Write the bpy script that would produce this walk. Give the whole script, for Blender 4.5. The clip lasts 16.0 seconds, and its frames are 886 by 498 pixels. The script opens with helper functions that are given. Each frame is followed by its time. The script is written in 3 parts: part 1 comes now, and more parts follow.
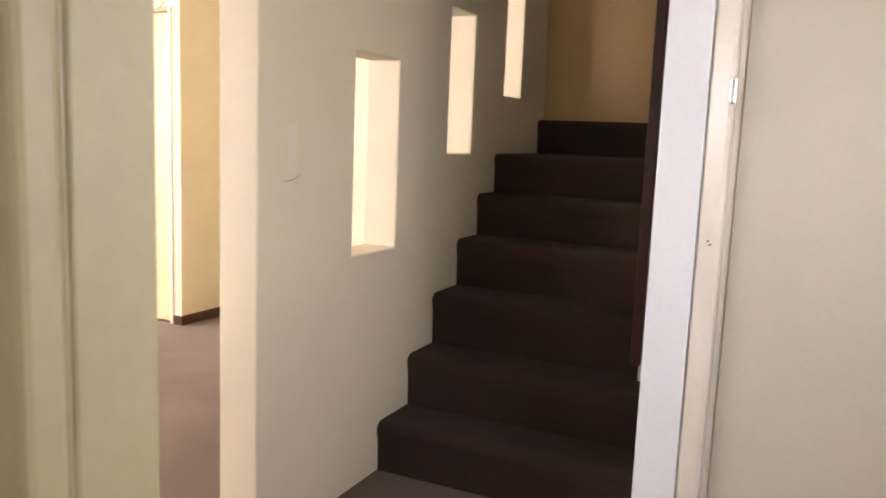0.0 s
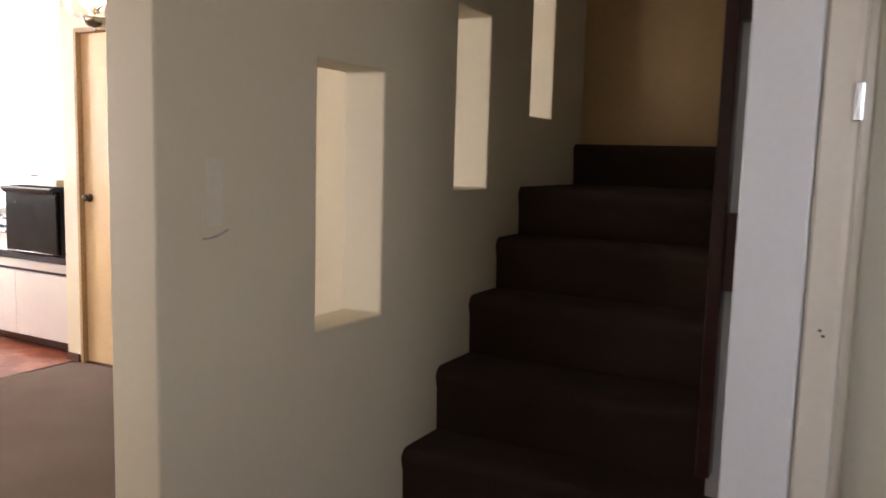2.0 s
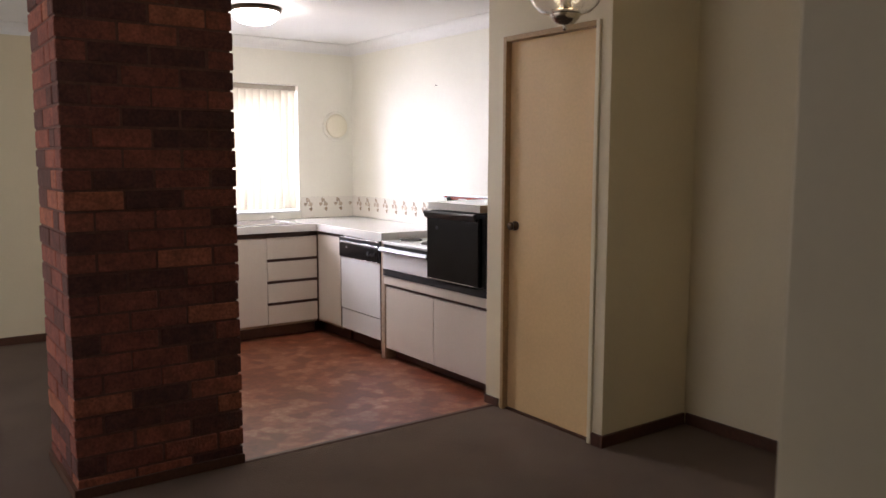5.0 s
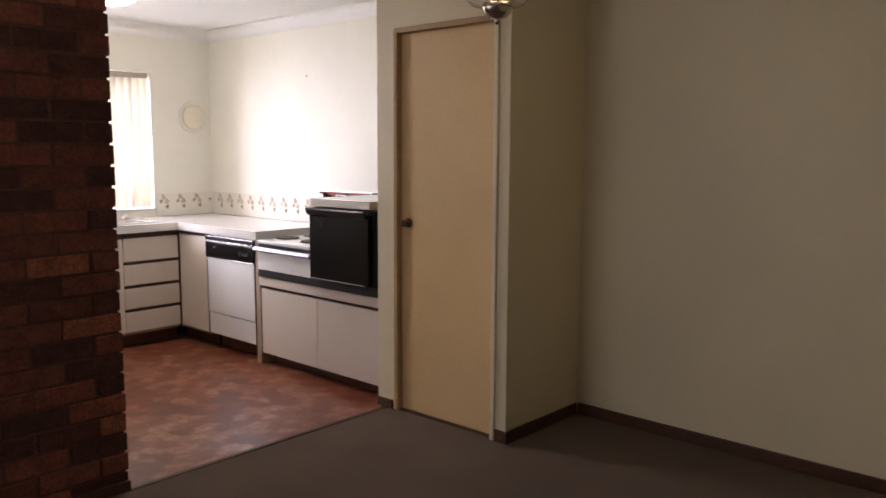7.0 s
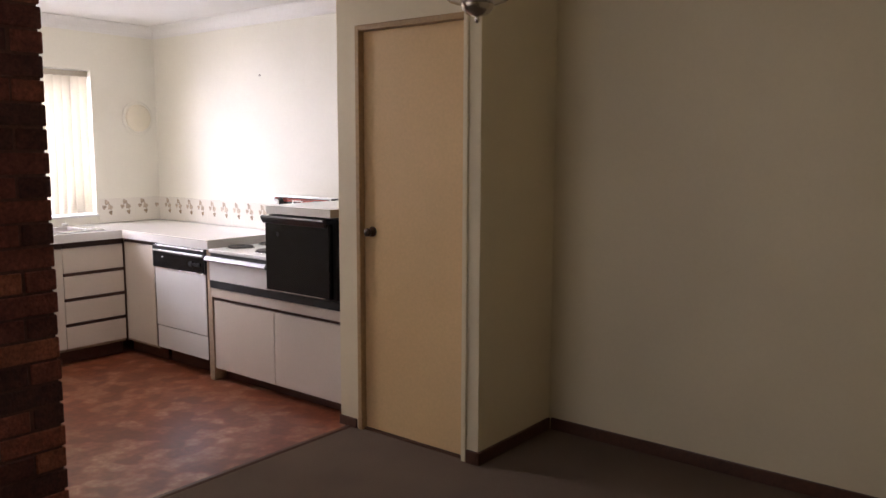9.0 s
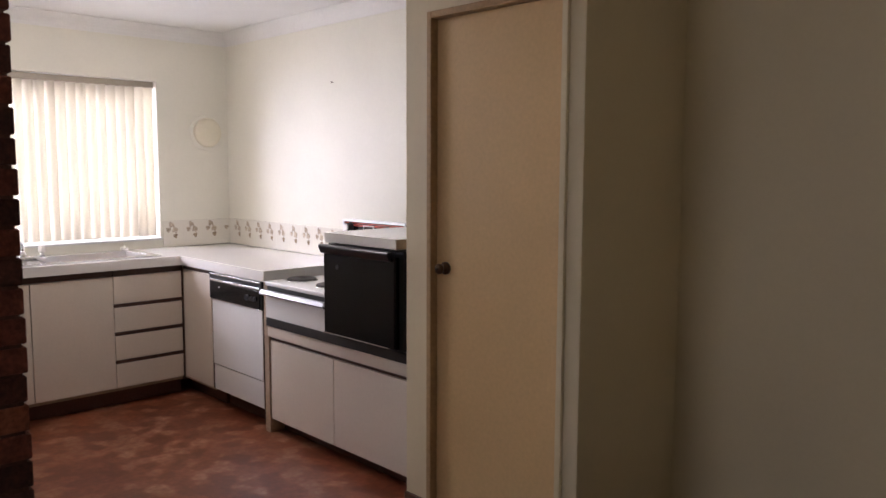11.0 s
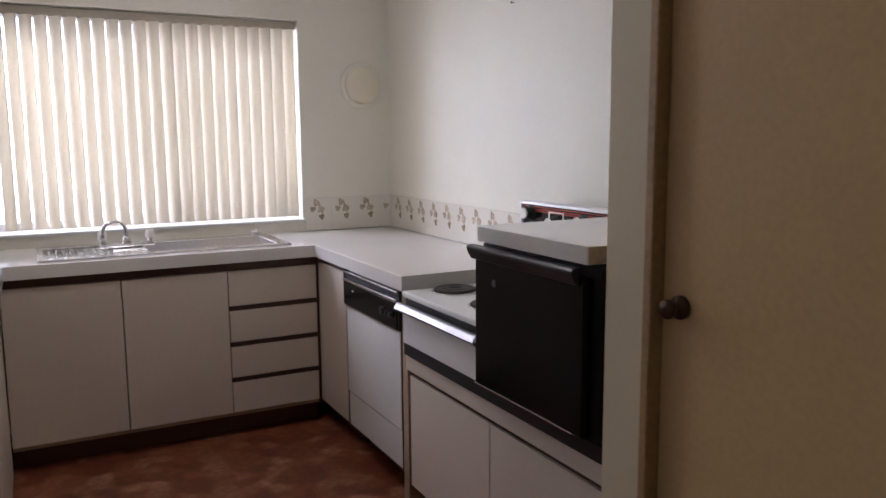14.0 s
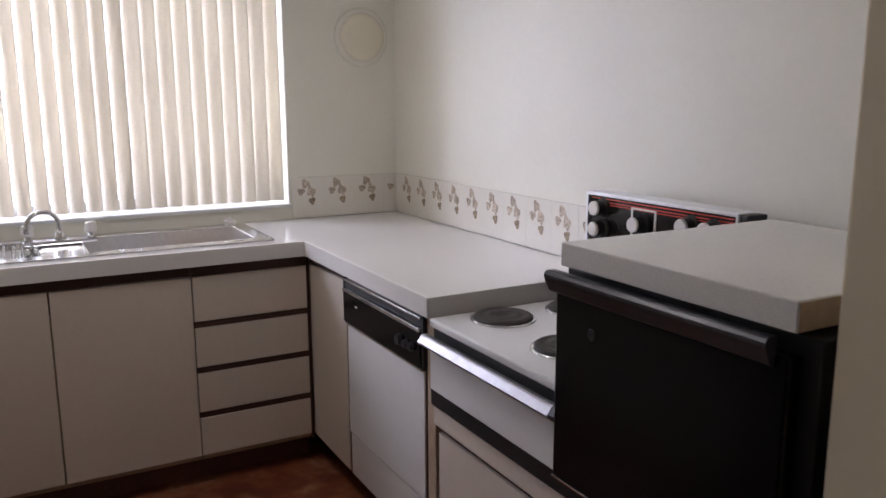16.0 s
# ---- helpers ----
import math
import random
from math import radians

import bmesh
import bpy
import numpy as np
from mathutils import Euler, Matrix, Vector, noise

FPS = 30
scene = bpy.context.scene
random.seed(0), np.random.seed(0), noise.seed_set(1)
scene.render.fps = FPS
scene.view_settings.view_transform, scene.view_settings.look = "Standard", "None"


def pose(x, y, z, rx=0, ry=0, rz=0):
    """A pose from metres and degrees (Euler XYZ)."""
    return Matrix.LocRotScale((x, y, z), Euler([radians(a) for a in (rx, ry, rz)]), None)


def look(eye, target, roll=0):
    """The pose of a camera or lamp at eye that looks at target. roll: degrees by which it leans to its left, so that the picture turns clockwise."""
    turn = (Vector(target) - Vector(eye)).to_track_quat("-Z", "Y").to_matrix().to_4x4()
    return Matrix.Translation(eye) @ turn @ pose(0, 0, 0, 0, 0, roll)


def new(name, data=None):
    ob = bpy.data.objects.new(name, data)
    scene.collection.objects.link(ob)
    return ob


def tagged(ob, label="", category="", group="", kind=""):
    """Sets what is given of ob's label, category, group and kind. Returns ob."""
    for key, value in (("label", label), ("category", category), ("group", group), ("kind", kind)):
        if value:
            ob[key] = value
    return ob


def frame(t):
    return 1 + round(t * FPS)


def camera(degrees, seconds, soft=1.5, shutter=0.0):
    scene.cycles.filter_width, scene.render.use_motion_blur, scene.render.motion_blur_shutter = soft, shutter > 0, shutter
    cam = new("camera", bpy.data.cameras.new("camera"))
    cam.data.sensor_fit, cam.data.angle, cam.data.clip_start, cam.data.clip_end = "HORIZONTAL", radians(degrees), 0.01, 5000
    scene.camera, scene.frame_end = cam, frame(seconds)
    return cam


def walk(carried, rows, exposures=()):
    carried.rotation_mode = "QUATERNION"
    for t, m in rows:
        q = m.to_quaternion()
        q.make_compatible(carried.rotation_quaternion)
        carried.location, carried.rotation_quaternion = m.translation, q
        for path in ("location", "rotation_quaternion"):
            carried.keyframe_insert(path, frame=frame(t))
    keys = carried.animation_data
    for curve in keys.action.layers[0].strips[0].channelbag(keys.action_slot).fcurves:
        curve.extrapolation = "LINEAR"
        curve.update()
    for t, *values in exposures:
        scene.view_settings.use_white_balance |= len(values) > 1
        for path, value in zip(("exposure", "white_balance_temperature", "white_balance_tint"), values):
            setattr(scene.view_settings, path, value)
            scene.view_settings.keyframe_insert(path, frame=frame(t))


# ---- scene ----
cam = camera(58.6, 16.0, soft=1.5, shutter=0.4)
# time, eye, target, roll
PATH = [
    (0, (6.898, -3.978, 1.324), (6.054, -2.187, 1.042), 2.3),
    (0.5, (6.849, -3.858, 1.329), (6.09, -2.027, 1.064), 1.4),
    (1, (6.822, -3.688, 1.363), (6.045, -1.864, 1.096), 1.7),
    (1.5, (6.771, -3.429, 1.373), (5.92, -1.637, 1.116), 1.6),
    (2, (6.703, -3.249, 1.361), (5.749, -1.507, 1.13), 1.6),
    (2.5, (6.524, -3.164, 1.387), (5.512, -1.455, 1.153), 1.7),
    (3, (6.382, -3.190, 1.416), (5.217, -1.583, 1.186), 1.4),
    (3.3, (6.232, -3.052, 1.409), (4.906, -1.573, 1.178), 1.2),
    (3.5, (6.168, -3.016, 1.405), (4.739, -1.634, 1.185), 1.5),
    (3.7, (6.104, -2.954, 1.416), (4.571, -1.689, 1.192), 1.2),
    (5.8, (5.53, -2.876, 1.423), (3.914, -1.721, 1.195), 0.1),
    (6, (5.487, -2.92, 1.435), (3.925, -1.695, 1.198), 0.5),
    (6.5, (5.418, -3.009, 1.452), (3.991, -1.63, 1.202), 0.4),
    (7, (5.413, -3.036, 1.437), (4.082, -1.564, 1.19), 0.3),
    (7.5, (5.414, -2.999, 1.466), (4.143, -1.477, 1.203), 0.1),
    (8, (5.393, -3.014, 1.472), (4.17, -1.453, 1.214), 0.4),
    (10.5, (4.827, -2.451, 1.47), (3.464, -1.003, 1.256), -0.0),
    (11, (4.738, -2.222, 1.46), (3.295, -0.852, 1.254), 0.2),
    (11.5, (4.629, -1.974, 1.497), (3.108, -0.695, 1.273), 0.5),
    (12, (4.482, -1.793, 1.461), (2.902, -0.586, 1.242), 0.7),
    (12.5, (4.254, -1.608, 1.46), (2.626, -0.472, 1.22), 0.5),
    (13, (4.047, -1.445, 1.43), (2.367, -0.388, 1.183), 0.5),
    (13.5, (3.839, -1.305, 1.427), (2.112, -0.333, 1.156), 0.2),
    (14, (3.654, -1.228, 1.414), (1.901, -0.308, 1.132), -0.4),
    (14.5, (3.448, -1.225, 1.431), (1.714, -0.275, 1.125), -0.5),
    (15, (3.231, -1.163, 1.421), (1.506, -0.203, 1.099), -0.5),
    (15.5, (3.04, -1.093, 1.433), (1.322, -0.132, 1.078), -0.6),
    (16, (2.837, -0.971, 1.419), (1.114, -0.026, 1.049), -0.2),
]
walk(cam, [(t, look(eye, target, roll)) for t, eye, target, roll in PATH],
     [(0, 3.68, 6600, 22), (0.5, 3.36, 6450, 21), (1.0, 3.0, 6500, 20), (1.5, 2.75, 6450, 20), (2.0, 2.45, 6500, 20), (2.5, 2.22, 6350, 20), (3.0, 1.98, 6200, 18), (3.5, 1.72, 6200, 18),
      (3.7, 1.55, 6300, 18), (5.8, 0.22, 6500, 21), (6.5, 0.32, 6600, 21), (7.5, 0.48, 6650, 23), (8.2, 0.34, 6650, 23), (10.3, 0.33, 6500, 23), (11.0, 0.08, 6500, 23), (12.5, -0.48, 6450, 22),
      (14.5, -0.64, 6150, 21), (16.0, -0.66, 6150, 21)])

# ---- world and light ----
world = bpy.data.worlds.new("sky")
scene.world = world
world.use_nodes = True
wn = world.node_tree.nodes
sky = wn.new("ShaderNodeTexSky")
sky.sky_type, sky.sun_disc = "NISHITA", False
sky.sun_elevation, sky.sun_rotation = radians(53), radians(0)
world.node_tree.links.new(sky.outputs[0], wn["Background"].inputs[0])
wn["Background"].inputs[1].default_value = 0.12


def area(name, eye, target, sx, sy, watts, colour):
    data = bpy.data.lights.new(name, "AREA")
    data.shape, data.size, data.size_y, data.energy, data.color = "RECTANGLE", sx, sy, watts, colour
    ob = new(name, data)
    ob.matrix_world = look(eye, target)
    return ob


sun_data = bpy.data.lights.new("sun", "SUN")
sun_data.energy, sun_data.angle, sun_data.color = 3.0, radians(0.6), (1.0, 0.95, 0.86)
new("sun", sun_data).matrix_world = look((0.0, 6.0, 8.0), (0, 0, 0))
area("kitchen_window_light", (-0.80, -0.62, 1.50), (2.0, -0.62, 1.40), 1.5, 1.04, 30, (0.92, 0.965, 1.10))
area("kitchen_sky_light", (-1.95, -2.10, 2.30), (0.5, 0.6, 0.85), 1.7, 1.4, 212, (0.92, 0.965, 1.10))
area("lounge_window_light", (1.5, -4.60, 1.40), (1.5, 0.0, 1.2), 3.1, 1.8, 21.5, (1.0, 0.968, 0.95))
area("entry_window_light", (7.0, -5.95, 1.65), (6.8, 0.0, 1.3), 0.5, 0.9, 1.25, (1.0, 0.975, 1.0))
# added fill that brightens the stair wall's hall face
area("hall_fill_light", (7.86, -2.70, 1.50), (5.4, -2.3, 1.2), 0.95, 1.15, 1.2, (1.0, 0.975, 1.03))


# ---- materials ----
def material(name, colour, rough=0.6, metal=0.0, grain=0.06, grain_size=60.0, stain=0.08, stain_size=1.5, bump=0.05, bump_size=150.0, coat=0.0, spec=0.5):
    """A principled surface with fine grain, broad staining and fine relief."""
    m = bpy.data.materials.new(name)
    m.use_nodes = True
    n, l = m.node_tree.nodes, m.node_tree.links
    b = n["Principled BSDF"]
    b.inputs["Roughness"].default_value = rough
    b.inputs["Metallic"].default_value = metal
    b.inputs["Coat Weight"].default_value = coat
    b.inputs["Specular IOR Level"].default_value = spec
    geo = n.new("ShaderNodeNewGeometry")

    def noise_at(size, detail=3.0):
        t = n.new("ShaderNodeTexNoise")
        t.inputs["Scale"].default_value = size
        t.inputs["Detail"].default_value = detail
        l.new(geo.outputs["Position"], t.inputs["Vector"])
        return t.outputs["Fac"]

    def scaled(fac, amount):
        r = n.new("ShaderNodeMapRange")
        r.inputs["From Min"].default_value, r.inputs["From Max"].default_value = 0.3, 0.7
        r.inputs["To Min"].default_value, r.inputs["To Max"].default_value = 1 - amount, 1 + amount
        l.new(fac, r.inputs["Value"])
        return r.outputs["Result"]

    mul = n.new("ShaderNodeMath")
    mul.operation = "MULTIPLY"
    l.new(scaled(noise_at(grain_size), grain), mul.inputs[0])
    l.new(scaled(noise_at(stain_size, 4.0), stain), mul.inputs[1])
    mix = n.new("ShaderNodeVectorMath")
    mix.operation = "SCALE"
    mix.inputs[0].default_value = colour
    l.new(mul.outputs[0], mix.inputs["Scale"])
    l.new(mix.outputs[0], b.inputs["Base Color"])
    if bump:
        bp = n.new("ShaderNodeBump")
        bp.inputs["Strength"].default_value = bump
        bp.inputs["Distance"].default_value = 0.01
        l.new(noise_at(bump_size), bp.inputs["Height"])
        l.new(bp.outputs[0], b.inputs["Normal"])
    return m


def tree(m):
    return m.node_tree.nodes, m.node_tree.links, m.node_tree.nodes["Principled BSDF"]


WALL = material("cream_wall_paint", (0.70, 0.615, 0.430), 0.55, grain=0.012, stain=0.04, bump=0.025, bump_size=60)
KWALL = material("pale_kitchen_paint", (0.79, 0.768, 0.67), 0.5, grain=0.012, stain=0.04, bump=0.025, bump_size=60)
CEIL = material("white_ceiling_paint", (0.80, 0.79, 0.76), 0.8, grain=0.02, stain=0.03)
TRIMW = material("white_gloss_enamel", (0.73, 0.735, 0.72), 0.35, grain=0.02, stain=0.04, bump=0.03, bump_size=60)
CREAM = material("cream_gloss_enamel", (0.72, 0.66, 0.54), 0.22, grain=0.02, stain=0.05, bump=0.03, bump_size=60)
# cream paint of the entry, its shade mixed into a darker olive colour
CREAM_SHADE = material("shade_dulled_cream_paint", (0.35, 0.305, 0.155), 0.5, grain=0.03, stain=0.06, bump=0.03, bump_size=60)
TAN = material("tan_wall_paint", (0.66, 0.44, 0.205), 0.27, grain=0.03, stain=0.05, bump=0.05, bump_size=90)
CREAMM = material("cream_satin_enamel", (0.52, 0.485, 0.37), 0.42, grain=0.02, stain=0.04, bump=0.03, bump_size=60)
DOORM = material("pale_timber_veneer_door", (0.70, 0.485, 0.245), 0.42, grain=0.04, stain=0.06, bump=0.03, bump_size=80)
JAMB = material("tan_timber_jamb", (0.42, 0.27, 0.13), 0.45, grain=0.12, stain=0.1)
BROWN = material("dark_brown_stained_timber", (0.075, 0.030, 0.016), 0.4, grain=0.2, stain=0.15)
RAILM = material("dark_red_brown_polished_timber", (0.045, 0.012, 0.010), 0.3, grain=0.2, stain=0.15)
STRIP = material("brown_grip_strip", (0.055, 0.022, 0.012), 0.5, grain=0.15, stain=0.1)
LAM = material("cream_laminate", (0.66, 0.585, 0.50), 0.38, grain=0.02, stain=0.05, bump=0.02)
LAMEDGE = material("tan_chipboard_edge", (0.40, 0.30, 0.21), 0.6, grain=0.1, stain=0.1)
BENCH = material("pale_speckled_laminate_worktop", (0.76, 0.745, 0.71), 0.13, grain=0.06, grain_size=300, stain=0.04, bump=0.02)
WHITE = material("white_enamel", (0.78, 0.78, 0.77), 0.25, grain=0.01, stain=0.03, bump=0)
BLACK = material("black_glass", (0.006, 0.006, 0.007), 0.2, grain=0.1, stain=0.1, bump=0, spec=0.22)
BAR = material("polished_bar_metal", (0.40, 0.40, 0.42), 0.38, metal=1.0, grain=0.05, stain=0.14, stain_size=12, bump=0.02, bump_size=40)
HANDLE = material("charcoal_plastic", (0.026, 0.026, 0.030), 0.32, grain=0.05, stain=0.06, bump=0.01)
PANEL = material("glossy_black_panel", (0.022, 0.018, 0.018), 0.10, grain=0.1, stain=0.1, bump=0, spec=0.8)
PLINTH = material("red_brown_plinth", (0.105, 0.043, 0.028), 0.55, grain=0.15, stain=0.12)
BLACKM = material("matt_black_plastic", (0.012, 0.012, 0.013), 0.45, grain=0.1, stain=0.1, bump=0.02)
# head rail colour, darkened for the shade under the window head
RAIL = material("shade_toned_beige_rail", (0.40, 0.35, 0.28), 0.5, grain=0.05, stain=0.08)
ALU = material("satin_aluminium", (0.82, 0.82, 0.83), 0.30, metal=0.85, grain=0.03, stain=0.05, bump=0.01)
CHROME = material("chrome", (0.75, 0.75, 0.76), 0.16, metal=1.0, grain=0.02, stain=0.04, bump=0)
BOWL = material("worn_stainless_steel", (0.70, 0.69, 0.68), 0.42, metal=0.9, grain=0.06, stain=0.12, bump=0.03, bump_size=150)
STEEL = material("brushed_stainless_steel", (0.66, 0.66, 0.66), 0.18, metal=1.0, grain=0.05, stain=0.08, bump=0.02, bump_size=200)
BRASS = material("aged_brass", (0.42, 0.30, 0.13), 0.35, metal=1.0, grain=0.08, stain=0.15, bump=0.01)
BRONZE = material("dark_bronze", (0.10, 0.065, 0.045), 0.3, metal=1.0, grain=0.1, stain=0.2, bump=0.02)
NICKEL = material("antique_silver", (0.55, 0.50, 0.42), 0.25, metal=1.0, grain=0.05, stain=0.1, bump=0)
COIL = material("dark_cast_iron_hotplate", (0.045, 0.038, 0.034), 0.7, grain=0.15, stain=0.2)
RED = material("red_print", (0.65, 0.06, 0.03), 0.4, grain=0.02, stain=0.02, bump=0)
KNOBW = material("white_plastic", (0.82, 0.80, 0.76), 0.35, grain=0.01, stain=0.03, bump=0)
VENTM = material("aged_cream_plastic", (0.78, 0.73, 0.58), 0.4, grain=0.02, stain=0.06, bump=0.02)
TILE = material("cream_glazed_tile", (0.765, 0.73, 0.65), 0.20, grain=0.02, stain=0.04, bump=0.01)
GROUT = material("pale_grout", (0.72, 0.68, 0.60), 0.85)
PRINT = material("brown_floral_print", (0.32, 0.25, 0.17), 0.2, grain=0.3, grain_size=120, stain=0.3, stain_size=30, bump=0)
PRINTL = material("light_brown_floral_print", (0.48, 0.40, 0.31), 0.2, grain=0.3, grain_size=120, stain=0.3, stain_size=30, bump=0)
MORTAR = material("grey_brown_mortar", (0.105, 0.046, 0.033), 0.95, grain=0.2, stain=0.2, bump=0.4, bump_size=120)
PATCH = material("lighter_paint_patch", (0.73, 0.645, 0.50), 0.5, grain=0.03, stain=0.05)
SCUFF = material("grey_scuff", (0.50, 0.46, 0.40), 0.8, grain=0.2, stain=0.2)


def carpet(name, colour, rib=0.0):
    m = material(name, colour, 0.97, grain=0.25, grain_size=350, stain=0.12, stain_size=2.2, bump=0.7, bump_size=420, spec=0.1)
    n, l, b = tree(m)
    b.inputs["Sheen Weight"].default_value = 0.05
    b.inputs["Sheen Roughness"].default_value = 0.5
    return m


CARPET = carpet("taupe_brown_carpet", (0.165, 0.120, 0.090))
STAIRC = carpet("dark_brown_stair_carpet", (0.064, 0.038, 0.026))


def vinyl():
    """Sheet vinyl printed with blurred, rounded terracotta pavers in a basket of small pieces."""
    m = material("terracotta_pattern_vinyl", (0.86, 0.86, 0.86), 0.33, grain=0.10, grain_size=40, stain=0.12, stain_size=3, bump=0.03, bump_size=25)
    n, l, b = tree(m)
    geo = n.new("ShaderNodeNewGeometry")
    warp = n.new("ShaderNodeTexNoise")
    warp.inputs["Scale"].default_value = 9
    l.new(geo.outputs["Position"], warp.inputs["Vector"])
    add = n.new("ShaderNodeVectorMath")
    add.operation = "MULTIPLY_ADD"
    add.inputs[1].default_value = (0.05, 0.05, 0)
    l.new(warp.outputs["Color"], add.inputs[0])
    l.new(geo.outputs["Position"], add.inputs[2])
    v = n.new("ShaderNodeTexVoronoi")
    v.voronoi_dimensions, v.distance, v.feature = "2D", "EUCLIDEAN", "SMOOTH_F1"
    v.inputs["Scale"].default_value = 11.5
    v.inputs["Smoothness"].default_value = 0.85
    v.inputs["Randomness"].default_value = 0.8
    l.new(add.outputs[0], v.inputs["Vector"])
    ramp = n.new("ShaderNodeValToRGB")
    e = ramp.color_ramp.elements
    e[0].position, e[0].color = 0.05, (0.115, 0.030, 0.016, 1)
    e[1].position, e[1].color = 0.85, (0.54, 0.30, 0.19, 1)
    for p, c in ((0.35, (0.185, 0.048, 0.022, 1)), (0.55, (0.28, 0.088, 0.042, 1)), (0.7, (0.35, 0.16, 0.09, 1))):
        k = e.new(p)
        k.color = c
    sep = n.new("ShaderNodeSeparateColor")
    l.new(v.outputs["Color"], sep.inputs[0])
    blotch = n.new("ShaderNodeTexNoise")
    blotch.inputs["Scale"].default_value = 26
    blotch.inputs["Detail"].default_value = 5
    l.new(geo.outputs["Position"], blotch.inputs["Vector"])
    mixv = n.new("ShaderNodeMix")
    mixv.inputs[0].default_value = 0.5
    l.new(sep.outputs[0], mixv.inputs[2])
    l.new(blotch.outputs["Fac"], mixv.inputs[3])
    l.new(mixv.outputs[0], ramp.inputs[0])
    old = b.inputs["Base Color"].links[0].from_node
    tint = n.new("ShaderNodeVectorMath")
    tint.operation = "MULTIPLY"
    l.new(old.outputs[0], tint.inputs[0])
    l.new(ramp.outputs[0], tint.inputs[1])
    l.new(tint.outputs[0], b.inputs["Base Color"])
    return m


VINYL = vinyl()


def brick_material():
    """Clinker brick, from near black to orange red, brick by brick."""
    m = material("mixed_red_clinker_brick", (1, 1, 1), 0.85, grain=0.3, grain_size=70, stain=0.25, stain_size=14, bump=0.5, bump_size=90)
    n, l, b = tree(m)
    info = n.new("ShaderNodeObjectInfo")
    ramp = n.new("ShaderNodeValToRGB")
    e = ramp.color_ramp.elements
    e[0].position, e[0].color = 0.0, (0.066, 0.024, 0.017, 1)
    e[1].position, e[1].color = 1.0, (0.29, 0.098, 0.048, 1)
    for p, c in ((0.28, (0.088, 0.029, 0.020, 1)), (0.36, (0.150, 0.042, 0.027, 1)), (0.75, (0.200, 0.058, 0.034, 1)), (0.9, (0.235, 0.070, 0.038, 1))):
        k = e.new(p)
        k.color = c
    l.new(info.outputs["Random"], ramp.inputs[0])
    old = b.inputs["Base Color"].links[0].from_node
    tint = n.new("ShaderNodeVectorMath")
    tint.operation = "MULTIPLY"
    l.new(old.outputs[0], tint.inputs[0])
    l.new(ramp.outputs[0], tint.inputs[1])
    l.new(tint.outputs[0], b.inputs["Base Color"])
    return m


BRICK = brick_material()


def slat_material():
    m = material("cream_fabric_blind", (0.74, 0.685, 0.575), 0.9, grain=0.05, grain_size=200, stain=0.03, bump=0.15, bump_size=300)
    n, l, b = tree(m)
    tr = n.new("ShaderNodeBsdfTranslucent")
    tr.inputs[0].default_value = (0.85, 0.82, 0.74, 1)
    mix = n.new("ShaderNodeMixShader")
    mix.inputs[0].default_value = 0.030
    l.new(b.outputs[0], mix.inputs[1])
    l.new(tr.outputs[0], mix.inputs[2])
    l.new(mix.outputs[0], n["Material Output"].inputs[0])
    return m


SLAT = slat_material()


def glass_material(name, colour=(1, 1, 1, 1), rough=0.0):
    m = bpy.data.materials.new(name)
    m.use_nodes = True
    b = m.node_tree.nodes["Principled BSDF"]
    b.inputs["Base Color"].default_value = colour
    b.inputs["Transmission Weight"].default_value = 1.0
    b.inputs["Roughness"].default_value = rough
    b.inputs["IOR"].default_value = 1.45
    return m


GLASS = glass_material("clear_glass")


def glow(name, colour, strength):
    m = bpy.data.materials.new(name)
    m.use_nodes = True
    b = m.node_tree.nodes["Principled BSDF"]
    b.inputs["Base Color"].default_value = (0.8, 0.8, 0.78, 1)
    b.inputs["Emission Color"].default_value = (*colour, 1)
    b.inputs["Emission Strength"].default_value = strength
    return m


BULB = glow("lit_warm_bulb", (1.0, 0.82, 0.5), 9.0)
OYSTER = glow("lit_opal_glass", (1.0, 0.96, 0.90), 42.0)


# ---- mesh helpers ----
def mesh_of(name, bm, mat, smooth=False):
    bmesh.ops.recalc_face_normals(bm, faces=bm.faces)
    me = bpy.data.meshes.new(name)
    bm.to_mesh(me)
    bm.free()
    me.materials.append(mat)
    if smooth:
        me.polygons.foreach_set("use_smooth", [True] * len(me.polygons))
    return me


def part(name, bm, mat, parent=None, label="", smooth=False):
    ob = new(name, mesh_of(name, bm, mat, smooth))
    if parent is not None:
        ob.parent = parent
    if label:
        ob["label"] = label
    return ob


def thing(name, label, category, group=""):
    return tagged(new(name), label, category, group)


def structure(ob, label, category=""):
    return tagged(ob, label, category, "", "structure")


def add_box(bm, x0, x1, y0, y1, z0, z1):
    v = [bm.verts.new((x, y, z)) for x in (x0, x1) for y in (y0, y1) for z in (z0, z1)]
    for q in ((0, 1, 3, 2), (4, 6, 7, 5), (0, 4, 5, 1), (2, 3, 7, 6), (0, 2, 6, 4), (1, 5, 7, 3)):
        bm.faces.new([v[k] for k in q])
    return v


def box(x0, x1, y0, y1, z0, z1, bevel=0.003, seg=2):
    bm = bmesh.new()
    add_box(bm, x0, x1, y0, y1, z0, z1)
    if bevel:
        bmesh.ops.bevel(bm, geom=list(bm.edges), offset=bevel, segments=seg, affect="EDGES", profile=0.5)
    return bm


